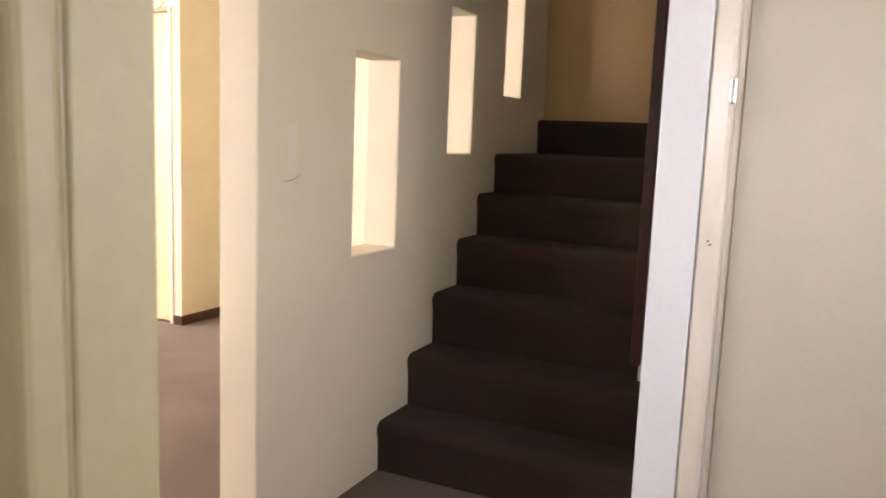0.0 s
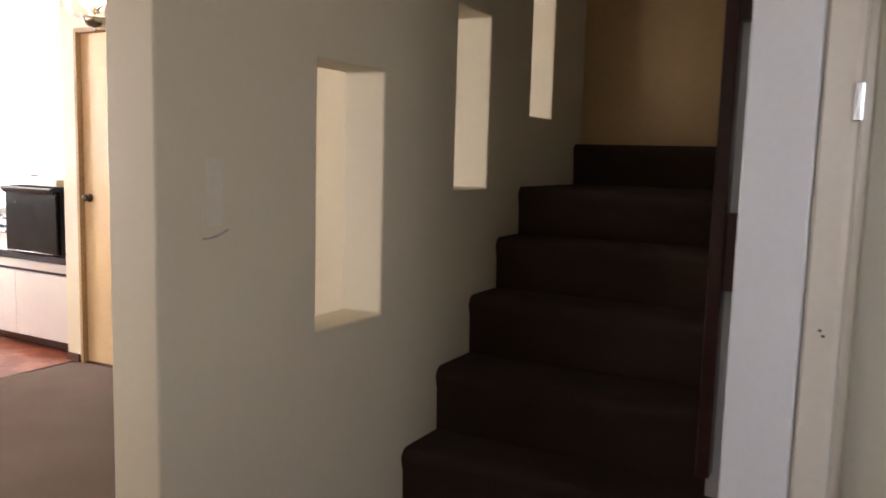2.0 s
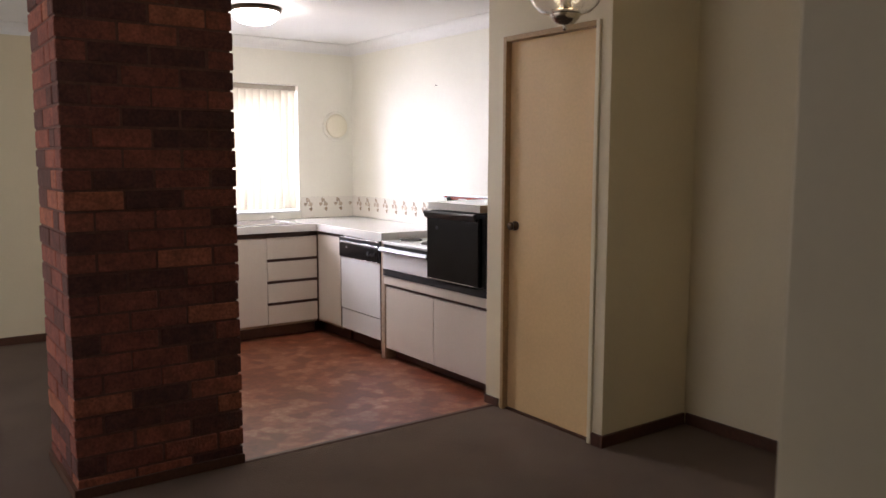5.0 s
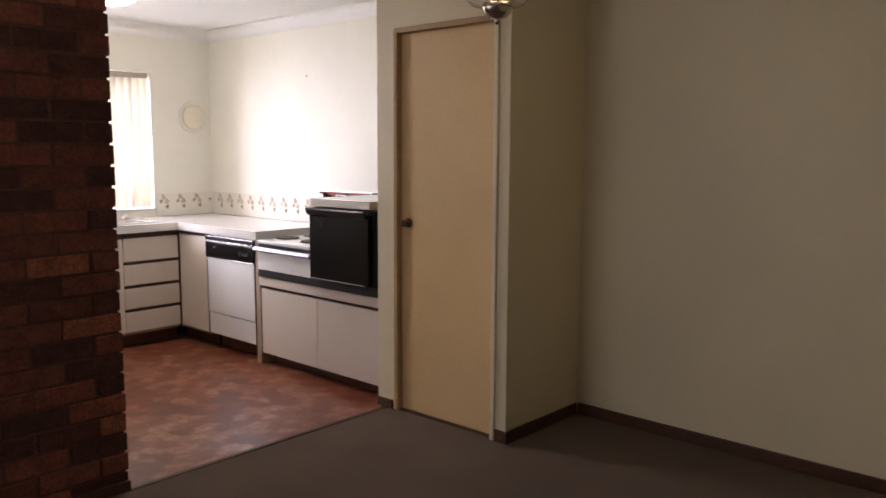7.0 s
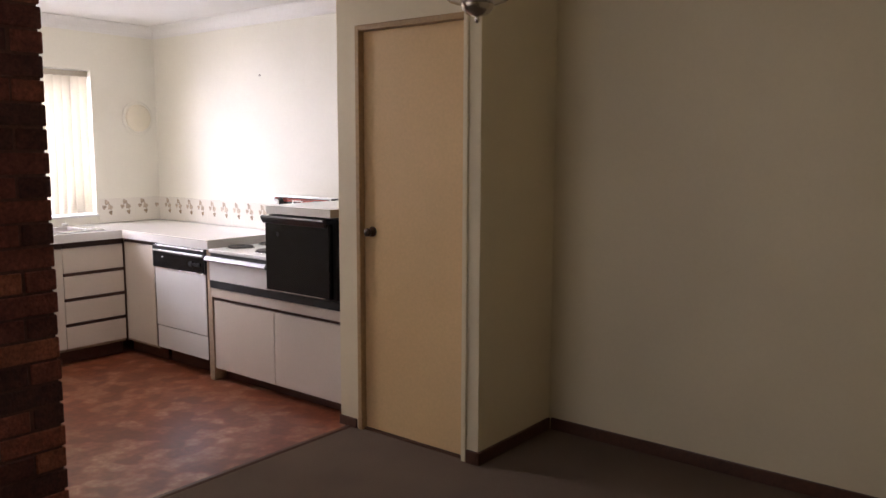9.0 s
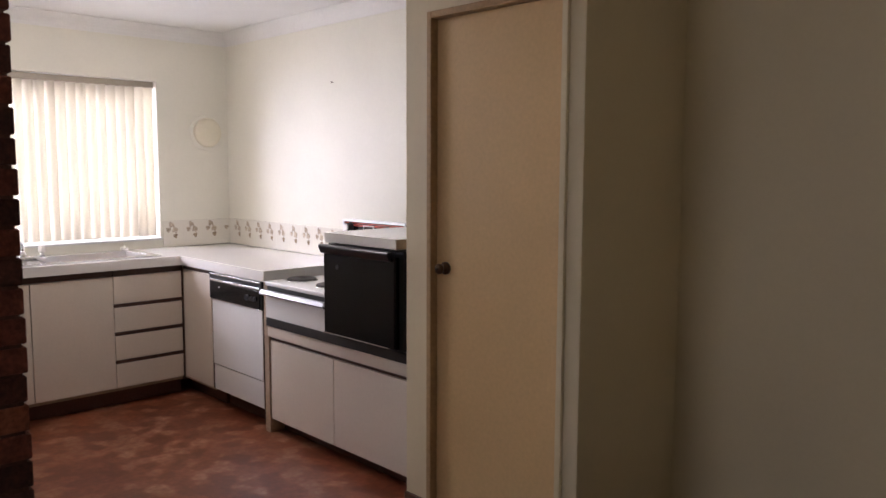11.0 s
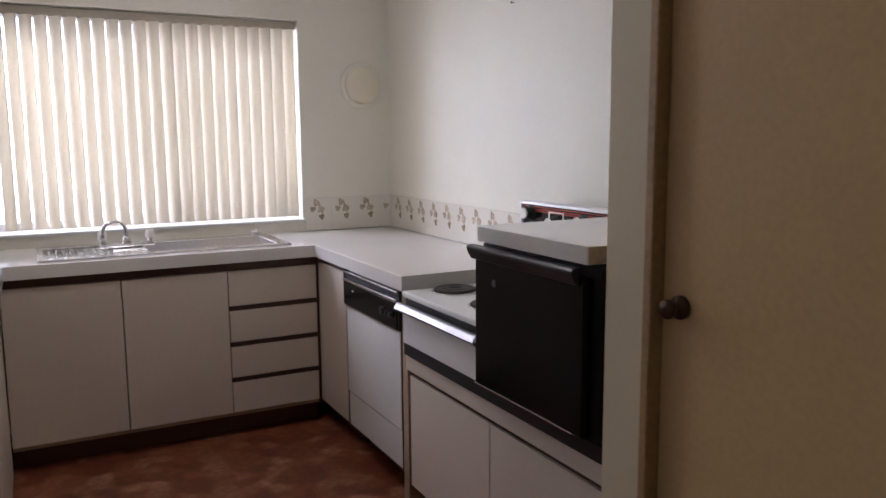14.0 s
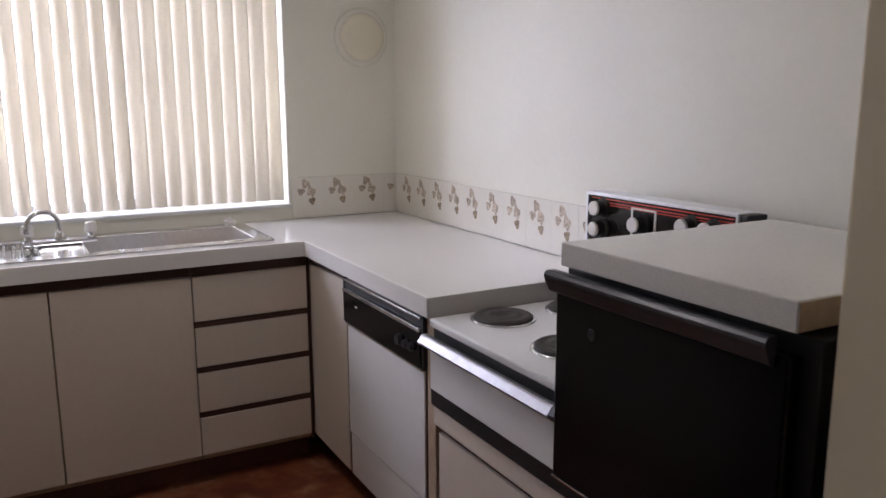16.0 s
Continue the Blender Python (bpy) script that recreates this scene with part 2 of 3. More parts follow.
def solid(xs, ys, zs, full, bevel=0.0):
    """A block cut into cells; only the outer faces of the full cells are kept."""
    bm = bmesh.new()
    pts = {}
    nx, ny, nz = len(xs) - 1, len(ys) - 1, len(zs) - 1

    def v(i, j, k):
        if (i, j, k) not in pts:
            pts[i, j, k] = bm.verts.new((xs[i], ys[j], zs[k]))
        return pts[i, j, k]

    def is_full(i, j, k):
        return 0 <= i < nx and 0 <= j < ny and 0 <= k < nz and full(i, j, k)

    for i in range(nx):
        for j in range(ny):
            for k in range(nz):
                if not is_full(i, j, k):
                    continue
                a = ((i, i + 1), (j, j + 1), (k, k + 1))
                for ax in range(3):
                    for side in (0, 1):
                        step = [0, 0, 0]
                        step[ax] = 1 if side else -1
                        if is_full(i + step[0], j + step[1], k + step[2]):
                            continue
                        u, w = [q for q in range(3) if q != ax]
                        loop = []
                        for p, q in ((0, 0), (1, 0), (1, 1), (0, 1)):
                            c = [0, 0, 0]
                            c[ax], c[u], c[w] = a[ax][side], a[u][p], a[w][q]
                            loop.append(v(*c))
                        bm.faces.new(loop)
    if bevel:
        bmesh.ops.recalc_face_normals(bm, faces=bm.faces)
        sharp = [e for e in bm.edges if len(e.link_faces) == 2 and e.calc_face_angle(0) > 0.5]
        bmesh.ops.bevel(bm, geom=sharp, offset=bevel, segments=2, affect="EDGES", profile=0.5)
    return bm


def lathe(profile, steps=32, centre=(0, 0, 0), axis="z"):
    """Turn (radius, height) pairs round an axis through centre."""
    bm = bmesh.new()
    rings = []
    for r, h in profile:
        ring = []
        for s in range(steps):
            a = 2 * math.pi * s / steps
            p = (r * math.cos(a), r * math.sin(a), h)
            if axis == "x":
                p = (h, r * math.cos(a), r * math.sin(a))
            elif axis == "y":
                p = (r * math.cos(a), h, r * math.sin(a))
            ring.append(bm.verts.new([p[k] + centre[k] for k in range(3)]))
        rings.append(ring)
    for a, b in zip(rings, rings[1:]):
        for s in range(steps):
            bm.faces.new((a[s], a[(s + 1) % steps], b[(s + 1) % steps], b[s]))
    for ring in (rings[0], rings[-1]):
        bm.faces.new(ring)
    bmesh.ops.remove_doubles(bm, verts=bm.verts, dist=1e-5)
    return bm


def tube(points, radius, steps=12):
    """A round tube along points, with closed ends."""
    bm = bmesh.new()
    pts = [Vector(p) for p in points]
    rings = []
    up = Vector((0.13, 0.21, 0.97)).normalized()
    for k, p in enumerate(pts):
        d = (pts[min(k + 1, len(pts) - 1)] - pts[max(k - 1, 0)]).normalized()
        u = d.cross(up).normalized()
        w = d.cross(u)
        rings.append([bm.verts.new(p + radius * (math.cos(a) * u + math.sin(a) * w)) for a in [2 * math.pi * s / steps for s in range(steps)]])
    for a, b in zip(rings, rings[1:]):
        for s in range(steps):
            bm.faces.new((a[s], a[(s + 1) % steps], b[(s + 1) % steps], b[s]))
    bm.faces.new(rings[0])
    bm.faces.new(rings[-1])
    return bm


def prism(profile, axis, lo, hi, bevel=0.0):
    """Extrude a closed outline along an axis; outline pairs are the other two axes in order."""
    bm = bmesh.new()
    ends = []
    for t in (lo, hi):
        ring = []
        for u, w in profile:
            c = {"x": (t, u, w), "y": (u, t, w), "z": (u, w, t)}[axis]
            ring.append(bm.verts.new(c))
        ends.append(ring)
    n = len(profile)
    for s in range(n):
        bm.faces.new((ends[0][s], ends[0][(s + 1) % n], ends[1][(s + 1) % n], ends[1][s]))
    bm.faces.new(ends[0])
    bm.faces.new(ends[1])
    return bm


# ---- setting: floors, walls, ceiling ----
H = 2.40
WX = -0.56          # inner face of the kitchen's window wall
WY = 0.64           # inner face of the cooker's wall
structure(part("floor_carpet", solid([-1.2, 2.28, 8.0], [-6.2, -1.82, 0.9], [-0.2, 0.0], lambda i, j, k: not (i == 0 and j == 1)), CARPET), "taupe brown cut pile carpet, worn flat", "floor")
structure(part("floor_vinyl", box(-0.7, 2.28, -1.82, 0.8, -0.2, 0.002, 0), VINYL), "terracotta patterned sheet vinyl kitchen floor", "floor")
structure(part("trim_threshold", prism([(2.262, 0.0), (2.272, 0.006), (2.292, 0.006), (2.302, 0.0)], "y", -1.55, -0.04), BROWN), "thin dark strip where vinyl meets carpet", "trim")

# window wall, with the kitchen window
WINY0, WINY1, WINZ0, WINZ1 = -1.40, 0.112, 0.965, 2.035
structure(part("wall_kitchen_window", solid([-0.82, WX], [-1.78, WINY0, WINY1, 0.9], [0, WINZ0, WINZ1, H], lambda i, j, k: not (j == 1 and k == 1), 0.004), KWALL), "pale painted kitchen wall with a window opening", "wall")
structure(part("wall_cooker", box(-0.82, 2.21, WY, 0.88, 0, H, 0), KWALL), "pale painted plain wall behind the cooker", "wall")
structure(part("wall_kitchen_lounge", box(-1.2, 1.75, -1.84, -1.78, 0, H, 0), KWALL), "painted wall between kitchen and lounge", "wall")
structure(part("wall_dining", box(3.125, 5.275, 0.604, 0.90, 0, H, 0), WALL), "cream painted plain dining wall", "wall")
structure(part("wall_lounge_far", box(-1.2, -0.97, -6.2, -1.84, 0, H, 0), WALL), "cream painted far lounge wall", "wall")
structure(part("wall_lounge_window", solid([-1.2, -0.1, 3.1, 4.95], [-4.60, -4.40], [0, 0.4, 2.3, H], lambda i, j, k: not (i == 1 and k == 1)), WALL), "cream painted wall with a wide lounge window", "wall")
structure(part("wall_lounge_hall", box(4.95, 5.1, -5.75, -3.66, 0, H, 0), WALL), "cream painted wall between lounge and hall", "wall")

# closet box with its door opening
DX0, DX1, DZ = 2.352, 3.058, 2.075
structure(part("wall_closet", solid([2.212, DX0, DX1, 3.125], [-0.04, 0.06, 0.80], [0, DZ, H], lambda i, j, k: not (i == 1 and (j == 1 or k == 0)) and (j == 0 or i in (0, 2)), 0.004), WALL), "white painted closet walls round a door", "wall")

# stair wall with three slots, and its free end
SX0, SX1 = 5.275, 5.42
SLOTS = ((-1.600, -1.285, 0.887, 1.605), (-0.838, -0.580, 1.250, 1.875), (-0.191, 0.052, 1.540, 2.13))
sys_ = sorted({-2.125, 0.46, *[q for s in SLOTS for q in s[:2]]})
szs_ = sorted({0.0, 4.6, *[q for s in SLOTS for q in s[2:]]})


def stair_wall_full(i, j, k):
    y, z = (sys_[j] + sys_[j + 1]) / 2, (szs_[k] + szs_[k + 1]) / 2
    return not any(a < y < b and c < z < d for a, b, c, d in SLOTS)


structure(part("wall_stair_slots", solid([SX0, SX1], sys_, szs_, stair_wall_full, 0.006), WALL), "cream painted stair wall with three tall narrow slots", "wall")
structure(part("wall_stair_back", box(5.276, 7.8, 0.46, 0.66, 0, 4.6, 0), TAN), "tan painted wall above the stair landing", "wall")
structure(part("wall_stair_side", box(6.47, 6.595, -1.65, 0.46, 0, 4.6, 0.004), TRIMW), "white painted wall along the stair with a square end", "wall")
structure(part("wall_stair_return", box(6.336, 6.469, -0.985, 0.459, 0, 4.6, 0.004), TRIMW), "white painted wall return beside the stairs", "wall")
structure(part("wall_hall_door", solid([6.595, 6.66, 7.42, 7.8], [-1.62, -1.52], [0, 2.06, 4.6], lambda i, j, k: not (i == 1 and k == 0)), WALL), "cream painted wall round a hall door", "wall")
# the opening is added out of view to let the hall fill in
structure(part("wall_hall_side", solid([7.70, 7.9], [-6.2, -3.2, -2.2, -1.62], [0, 0.9, 2.1, 4.6], lambda i, j, k: not (j == 1 and k == 1)), WALL), "cream painted hall side wall with an added window opening", "wall")
structure(part("wall_entry", solid([4.95, 6.50, 7.36, 7.70], [-3.66, -3.60], [0, 2.06, H], lambda i, j, k: not (i == 1 and k == 0), 0.003), CREAM_SHADE), "cream painted wall with the entry doorway, shade in its colour", "wall")
structure(part("wall_entry_back", solid([4.95, 6.75, 7.25, 7.9], [-5.95, -5.75], [0, 1.2, 2.1, H], lambda i, j, k: not (i == 1 and k == 1)), WALL), "cream painted entry wall with a small window", "wall")
structure(part("wall_stair_top", solid([5.245, 7.9], [-2.125, -2.0, 0.46], [H + 0.2, 4.6], lambda i, j, k: j == 0), WALL), "cream painted wall above the stairwell opening", "wall")

structure(part("ceiling", solid([-1.2, 5.275, 7.9], [-6.2, -2.0, 0.9], [H, H + 0.2], lambda i, j, k: not (i == 1 and j == 1)), CEIL), "flat white painted ceiling", "ceiling")
structure(part("ceiling_stairwell", box(5.2, 8.0, -2.2, 0.7, 4.6, 4.75, 0), CEIL), "white painted ceiling over the stairwell", "ceiling")


def cove(name, axis, lo, hi, wall, sign, size=0.085):
    """A plaster cove along a wall, hollow towards the room."""
    prof = [(wall, H - size), (wall, H - 0.001), (wall + sign * size, H - 0.001)]
    for s in range(7):
        a = math.pi / 2 * s / 6
        prof.append((wall + sign * size * (1 - math.sin(a) * 0.93), H - size * (1 - math.cos(a) * 0.93) ))
    structure(part(name, prism(prof, axis, lo, hi), CEIL, smooth=False), "white plaster cove cornice", "cornice")


cove("trim_cornice_window", "y", -1.78, WY, WX, 1)
cove("trim_cornice_cooker", "x", WX, 2.212, WY, -1)
cove("trim_cornice_lounge", "y", -5.75, -1.84, -0.97, 1)
cove("trim_cornice_dining", "x", 3.125, 5.275, 0.604, -1)


def skirting(name, x0, x1, y0, y1, z=0.062):
    structure(part(name, box(x0, x1, y0, y1, 0.0, z, 0.003), BROWN), "dark brown stained timber skirting", "skirting")


skirting("baseboard_dining", 3.14, 5.26, 0.590, 0.606)
skirting("baseboard_closet_side", 3.123, 3.139, -0.053, 0.590)
skirting("baseboard_closet_front", 3.062, 3.122, -0.053, -0.039)
skirting("baseboard_closet_left", 2.213, 2.335, -0.053, -0.039, 0.05)
skirting("baseboard_lounge", -0.972, -0.956, -5.75, -1.842)
skirting("baseboard_stair_wall", 5.261, 5.277, -2.125, 0.590)
skirting("baseboard_hall_side", 7.686, 7.702, -3.585, -1.62)


# ---- closet door ----
def closet_door():
    d = structure(new("door_1"), "closed flush pale timber closet door", "door")
    part("door_leaf", box(DX0 + 0.028, DX1 - 0.028, -0.018, 0.02, 0.012, DZ - 0.03, 0.003), DOORM, d)
    part("frame_jamb", box(DX0, DX0 + 0.026, -0.052, 0.05, 0, DZ, 0.004), JAMB, d)
    part("frame_jamb", box(DX1 - 0.026, DX1, -0.052, 0.05, 0, DZ, 0.004), WALL, d, "cream painted jamb")
    part("frame_head", box(DX0 + 0.026, DX1 - 0.026, -0.052, 0.05, DZ - 0.028, DZ, 0.004), JAMB, d)
    k = part("door_knob", lathe([(0.001, -0.050), (0.015, -0.050), (0.0205, -0.045), (0.0215, -0.038), (0.018, -0.030), (0.010, -0.026), (0.009, -0.015), (0.024, -0.013), (0.026, -0.008), (0.026, 0.0)], 28, (2.437, -0.019, 1.052), "y"), BRONZE, d, "dark bronze round door knob", True)
    part("keyhole", box(2.434, 2.440, -0.0705, -0.0685, 1.047, 1.057, 0), BLACKM, k)
    for z in (0.22, 1.92):
        part("hinge", lathe([(0.001, -0.045), (0.006, -0.045), (0.006, 0.045), (0.001, 0.045)], 12, (DX1 - 0.030, -0.026, z)), BRASS, d, "small brass hinge")
    structure(part("trim_closet_sill", box(DX0 + 0.026, DX1 - 0.026, -0.03, 0.05, 0.0, 0.010, 0), BROWN), "dark gap strip under the closet door", "trim")


closet_door()


# ---- hall door beside the stair ----
def hall_door():
    d = structure(new("door_2"), "closed cream gloss painted hall door", "door")
    part("door_leaf", box(6.685, 7.40, -1.600, -1.565, 0.01, 2.045, 0.003), CREAMM, d)
    part("architrave", prism([(6.598, -1.622), (6.598, -1.640), (6.604, -1.646), (6.650, -1.640), (6.660, -1.632), (6.664, -1.600), (6.664, -1.560), (6.650, -1.540), (6.620, -1.540)], "z", 0, 2.06), CREAM, d)
    part("door_stop", box(6.664, 6.684, -1.592, -1.53, 0, 2.06, 0.003), CREAM, d)
    part("frame_head", box(6.664, 7.42, -1.640, -1.54, 2.046, 2.10, 0.003), CREAM, d)
    # added chrome piece, stands in for a reflection on the architrave's edge
    part("strike_plate", box(6.652, 6.668, -1.6475, -1.636, 1.445, 1.515, 0.003), CHROME, d, "bright metal plate added for a glint of light")
    part("screw_hole", lathe([(0.001, -1.6462), (0.003, -1.6462), (0.003, -1.640)], 10, (6.628, 0, 1.06), "y"), BLACKM, d)
    part("screw_hole", lathe([(0.001, -1.6462), (0.003, -1.6462), (0.003, -1.640)], 10, (6.634, 0, 1.05), "y"), BLACKM, d)


hall_door()


def entry_frame():
    d = structure(new("door_3"), "cream painted entry door frame, door off", "door frame")
    # cream frame, coloured as it looks in shade
    part("jamb", box(6.485, 6.502, -3.655, -3.585, 0, 2.06, 0.004), CREAM_SHADE, d)
    part("jamb", box(7.358, 7.375, -3.655, -3.585, 0, 2.06, 0.004), CREAM_SHADE, d)
    part("architrave", box(6.42, 6.505, -3.690, -3.660, 0, 2.11, 0.006), CREAM_SHADE, d)
    part("architrave", box(7.355, 7.44, -3.690, -3.660, 0, 2.11, 0.006), CREAM_SHADE, d)
    part("head", box(6.502, 7.358, -3.655, -3.585, 2.04, 2.06, 0.003), CREAM_SHADE, d)


entry_frame()


# ---- windows ----
def window(name, axis, at, lo, hi, z0, z1, panes, label, depth=0.05):
    w = structure(new(name), label, "window")
    cuts = [lo + (hi - lo) * k / panes for k in range(panes + 1)]

    def put(nm, u0, u1, za, zb, d0, d1, mat):
        b = box(d0, d1, u0, u1, za, zb, 0.002) if axis == "x" else box(u0, u1, d0, d1, za, zb, 0.002)
        return part(nm, b, mat, w)

    for c in cuts:
        a, b = max(lo, c - 0.02), min(hi, c + 0.02)
        put("frame_post", a, b, z0, z1, at, at + depth, WHITE)
    for za in (z0, z1 - 0.04):
        for a, b in zip(cuts, cuts[1:]):
            put("frame_rail", a + 0.021, b - 0.021, za, za + 0.04, at, at + depth, WHITE)
    for a, b in zip(cuts, cuts[1:]):
        g = put("pane", a + 0.019, b - 0.019, z0 + 0.038, z1 - 0.038, at + depth * 0.45, at + depth * 0.45 + 0.004, GLASS)
        g.visible_shadow = False
    return w


window("window_1", "x", -0.79, WINY0, WINY1, WINZ0, WINZ1, 2, "white framed sliding kitchen window behind vertical blinds")
window("window_2", "y", -4.55, -0.1, 3.1, 0.4, 2.3, 4, "wide white framed lounge window")
window("window_3", "y", -5.90, 6.75, 7.25, 1.2, 2.1, 1, "small white framed entry window")
# this one is invented, out of view, to go with the hall fill
window("window_4", "x", 7.80, -3.2, -2.2, 0.9, 2.1, 1, "white framed hall window, unseen, added for the fill light")
structure(part("sill_kitchen", box(-0.80, WX + 0.018, WINY0 - 0.01, WINY1 + 0.006, WINZ0 - 0.010, WINZ0 + 0.004, 0.003), TRIMW), "white painted window sill", "sill")


def blinds():
    b = thing("vertical_blind", "cream fabric vertical blind, half open, in the kitchen window", "blind")
    part("head_rail", box(-0.635, -0.595, WINY0 + 0.01, WINY1 - 0.004, WINZ1 - 0.046, WINZ1 - 0.004, 0.003), RAIL, b, "beige head rail, shade put into its colour")
    pitch, width, y = 0.0627, 0.080, WINY1 - 0.042
    k = 0
    while y > WINY0 + 0.03:
        bm = bmesh.new()
        n = 8
        cols = []
        turn = radians(-47.5 + 1.8 * math.sin(k * 2.3))
        for s in range(n + 1):
            u = (s / n - 0.5) * width
            bow = 0.020 * (1 - (2 * s / n - 1) ** 2)
            py = u * math.cos(turn) + bow * math.sin(turn)
            px = -u * math.sin(turn) + bow * math.cos(turn)
            cols.append([bm.verts.new((-0.615 + px, y + py, z)) for z in (WINZ0 + 0.018, 1.3, 1.7, WINZ1 - 0.044)])
        for a, c in zip(cols, cols[1:]):
            for q in range(3):
                bm.faces.new((a[q], c[q], c[q + 1], a[q + 1]))
        bmesh.ops.solidify(bm, geom=list(bm.faces), thickness=0.0007)
        part("slat", bm, SLAT, b, smooth=True)
        y -= pitch
        k += 1


blinds()


# ---- stairs ----
NOSES = [(-1.388, 0.203), (-1.150, 0.421), (-0.935, 0.645), (-0.700, 0.860), (-0.484, 1.058), (-0.285, 1.250), (0.350, 1.440)]
def staircase():
    st = thing("staircase", "straight flight of stairs in dark brown carpet with rounded nosings", "stairs")
    x0, x1 = 5.421, 6.335
    for k, (y, z) in enumerate(NOSES):
        back = NOSES[k + 1][0] + 0.04 if k + 1 < len(NOSES) else 0.459
        low = NOSES[k - 1][1] + 0.0005 if k else 0.0
        r = 0.034
        prof = [(back, low), (y + 0.016, low), (y + 0.010, z - 2.2 * r), (y + 0.002, z - 1.4 * r)]
        for s in range(9):
            a = -math.pi / 2 + math.pi * s / 8
            prof.append((y + r - r * math.cos(a), z - r + r * math.sin(a)))
        prof += [(back, z)]
        part("step", prism(prof, "x", x0, x1 if k > 1 else 6.468), STAIRC, st)
    part("under_stair_fill", prism([(-1.30, 0.0), (0.458, 0.0), (0.458, 1.20), (0.40, 1.20)], "x", x0 + 0.02, x1 - 0.02), STAIRC, st)


staircase()


def handrail():
    h = thing("stair_post", "dark red-brown timber post fixed by blocks to the stair wall", "stair post")
    part("post", box(6.318, 6.356, -1.06, -1.00, 0.50, 3.0, 0.005), RAILM, h)
    for z in (1.13, 1.84, 2.55):
        part("mounting_block", box(6.3565, 6.4695, -1.055, -1.005, z - 0.105, z + 0.105, 0.004), RAILM, h)


handrail()


def wall_mark():
    p = thing("wall_plate", "faint cream plate on the stair wall with a grey scuff", "wall plate")
    part("plate", box(5.4195, 5.4212, -1.990, -1.940, 1.195, 1.345, 0.0006), PATCH, p)
    arc = [(5.4200, -2.000 + 0.008 * q, 1.166 + 0.00022 * (q - 4) ** 2 + 0.0012 * q) for q in range(11)]
    part("scuff", tube(arc, 0.0028, 6), SCUFF, p, "curved grey scuff")


wall_mark()


# ---- brick pier ----
PX0, PX1, PY0, PY1 = 1.70, 2.28, -2.27, -1.55
def brick_pier():
    pier = structure(new("wall_brick_pier"), "dark red clinker brick pier with flush joints", "brick pier")
    part("mortar_core", box(PX0 + 0.006, PX1 - 0.005, PY0 + 0.006, PY1 - 0.013, 0, H, 0), MORTAR, pier)
    part("skirting", box(PX1 - 0.004, PX1 + 0.014, PY0 - 0.014, PY1 + 0.002, 0, 0.045, 0.003), BROWN, pier)
    part("skirting", box(PX0, PX1 - 0.004, PY0 - 0.014, PY0 + 0.004, 0, 0.045, 0.003), BROWN, pier)
    course, joint = 0.0857, 0.010
    rnd = random.Random(5)
    shared = {}

    def brick(sx, sy, sz, cx, cy, cz):
        key = (round(sx, 4), round(sy, 4), round(sz, 4))
        if key not in shared:
            b = box(-sx / 2, sx / 2, -sy / 2, sy / 2, -sz / 2, sz / 2, 0.004, 1)
            shared[key] = mesh_of("brick", b, BRICK)
        ob = new("brick", shared[key])
        ob.parent = pier
        ob.matrix_local = pose(cx + rnd.uniform(-0.0025, 0.0025), cy + rnd.uniform(-0.0025, 0.0025), cz, 0, 0, rnd.uniform(-0.5, 0.5))

    for c in range(int(H / course)):
        z = c * course + course / 2
        h = course - joint
        odd = c % 2
        # face towards the dining room, and the corners
        n = 3
        w = (PY1 - PY0 + joint) / n
        if not odd:
            for k in range(n):
                brick(0.11, w - joint, h, PX1 - 0.055, PY0 + w * k + (w - joint) / 2, z)
        else:
            half = w / 2
            brick(0.11, half - joint, h, PX1 - 0.055, PY0 + (half - joint) / 2, z)
            for k in range(n - 1):
                brick(0.11, w - joint, h, PX1 - 0.055, PY0 + half + w * k + (w - joint) / 2, z)
            brick(0.11, half - joint, h, PX1 - 0.055, PY1 - (half - joint) / 2, z)
        # sides
        depth = PX1 - 0.12 - PX0
        for side in (PY0 + 0.055, PY1 - 0.055):
            cut = 0.23 if not odd else 0.115
            brick(cut - joint / 2, 0.11, h, PX1 - 0.12 - cut / 2, side, z)
            rest = depth - cut - joint
            brick(rest, 0.11, h, PX0 + rest / 2, side, z)


# ---- kitchen cabinets ----
TOP, UNDER = 0.900, 0.842
def knobless_front(parent, axis, u0, u1, z0, z1, at, name="door"):
    """A flat laminate front 18 mm thick; its face lies at 'at'."""
    if axis == "x":
        return part(name, box(at - 0.018, at, u0, u1, z0, z1, 0.0015), LAM, parent)
    if axis == "-y":
        return part(name, box(u0, u1, at, at + 0.018, z0, z1, 0.0015), LAM, parent)
    return part(name, box(u0, u1, at - 0.018, at, z0, z1, 0.0015), LAM, parent)


def sink_cabinet():
    c = thing("sink_cabinet", "cream laminate double door cupboard under the sink", "cabinet", "kitchen base cabinets")
    part("body", box(WX + 0.002, -0.019, -1.364, -0.441, 0.10, 0.72, 0), LAMEDGE, c)
    part("plinth", box(WX + 0.01, -0.085, -1.364, -0.441, 0.004, 0.10, 0), PLINTH, c)
    knobless_front(c, "x", -0.895, -0.440, 0.122, 0.802, 0.0)
    knobless_front(c, "x", -1.362, -0.900, 0.122, 0.802, 0.0)
    part("grip_strip", box(-0.019, -0.004, -1.362, -0.440, 0.806, UNDER - 0.001, 0), STRIP, c, "dark brown recessed grip strip")


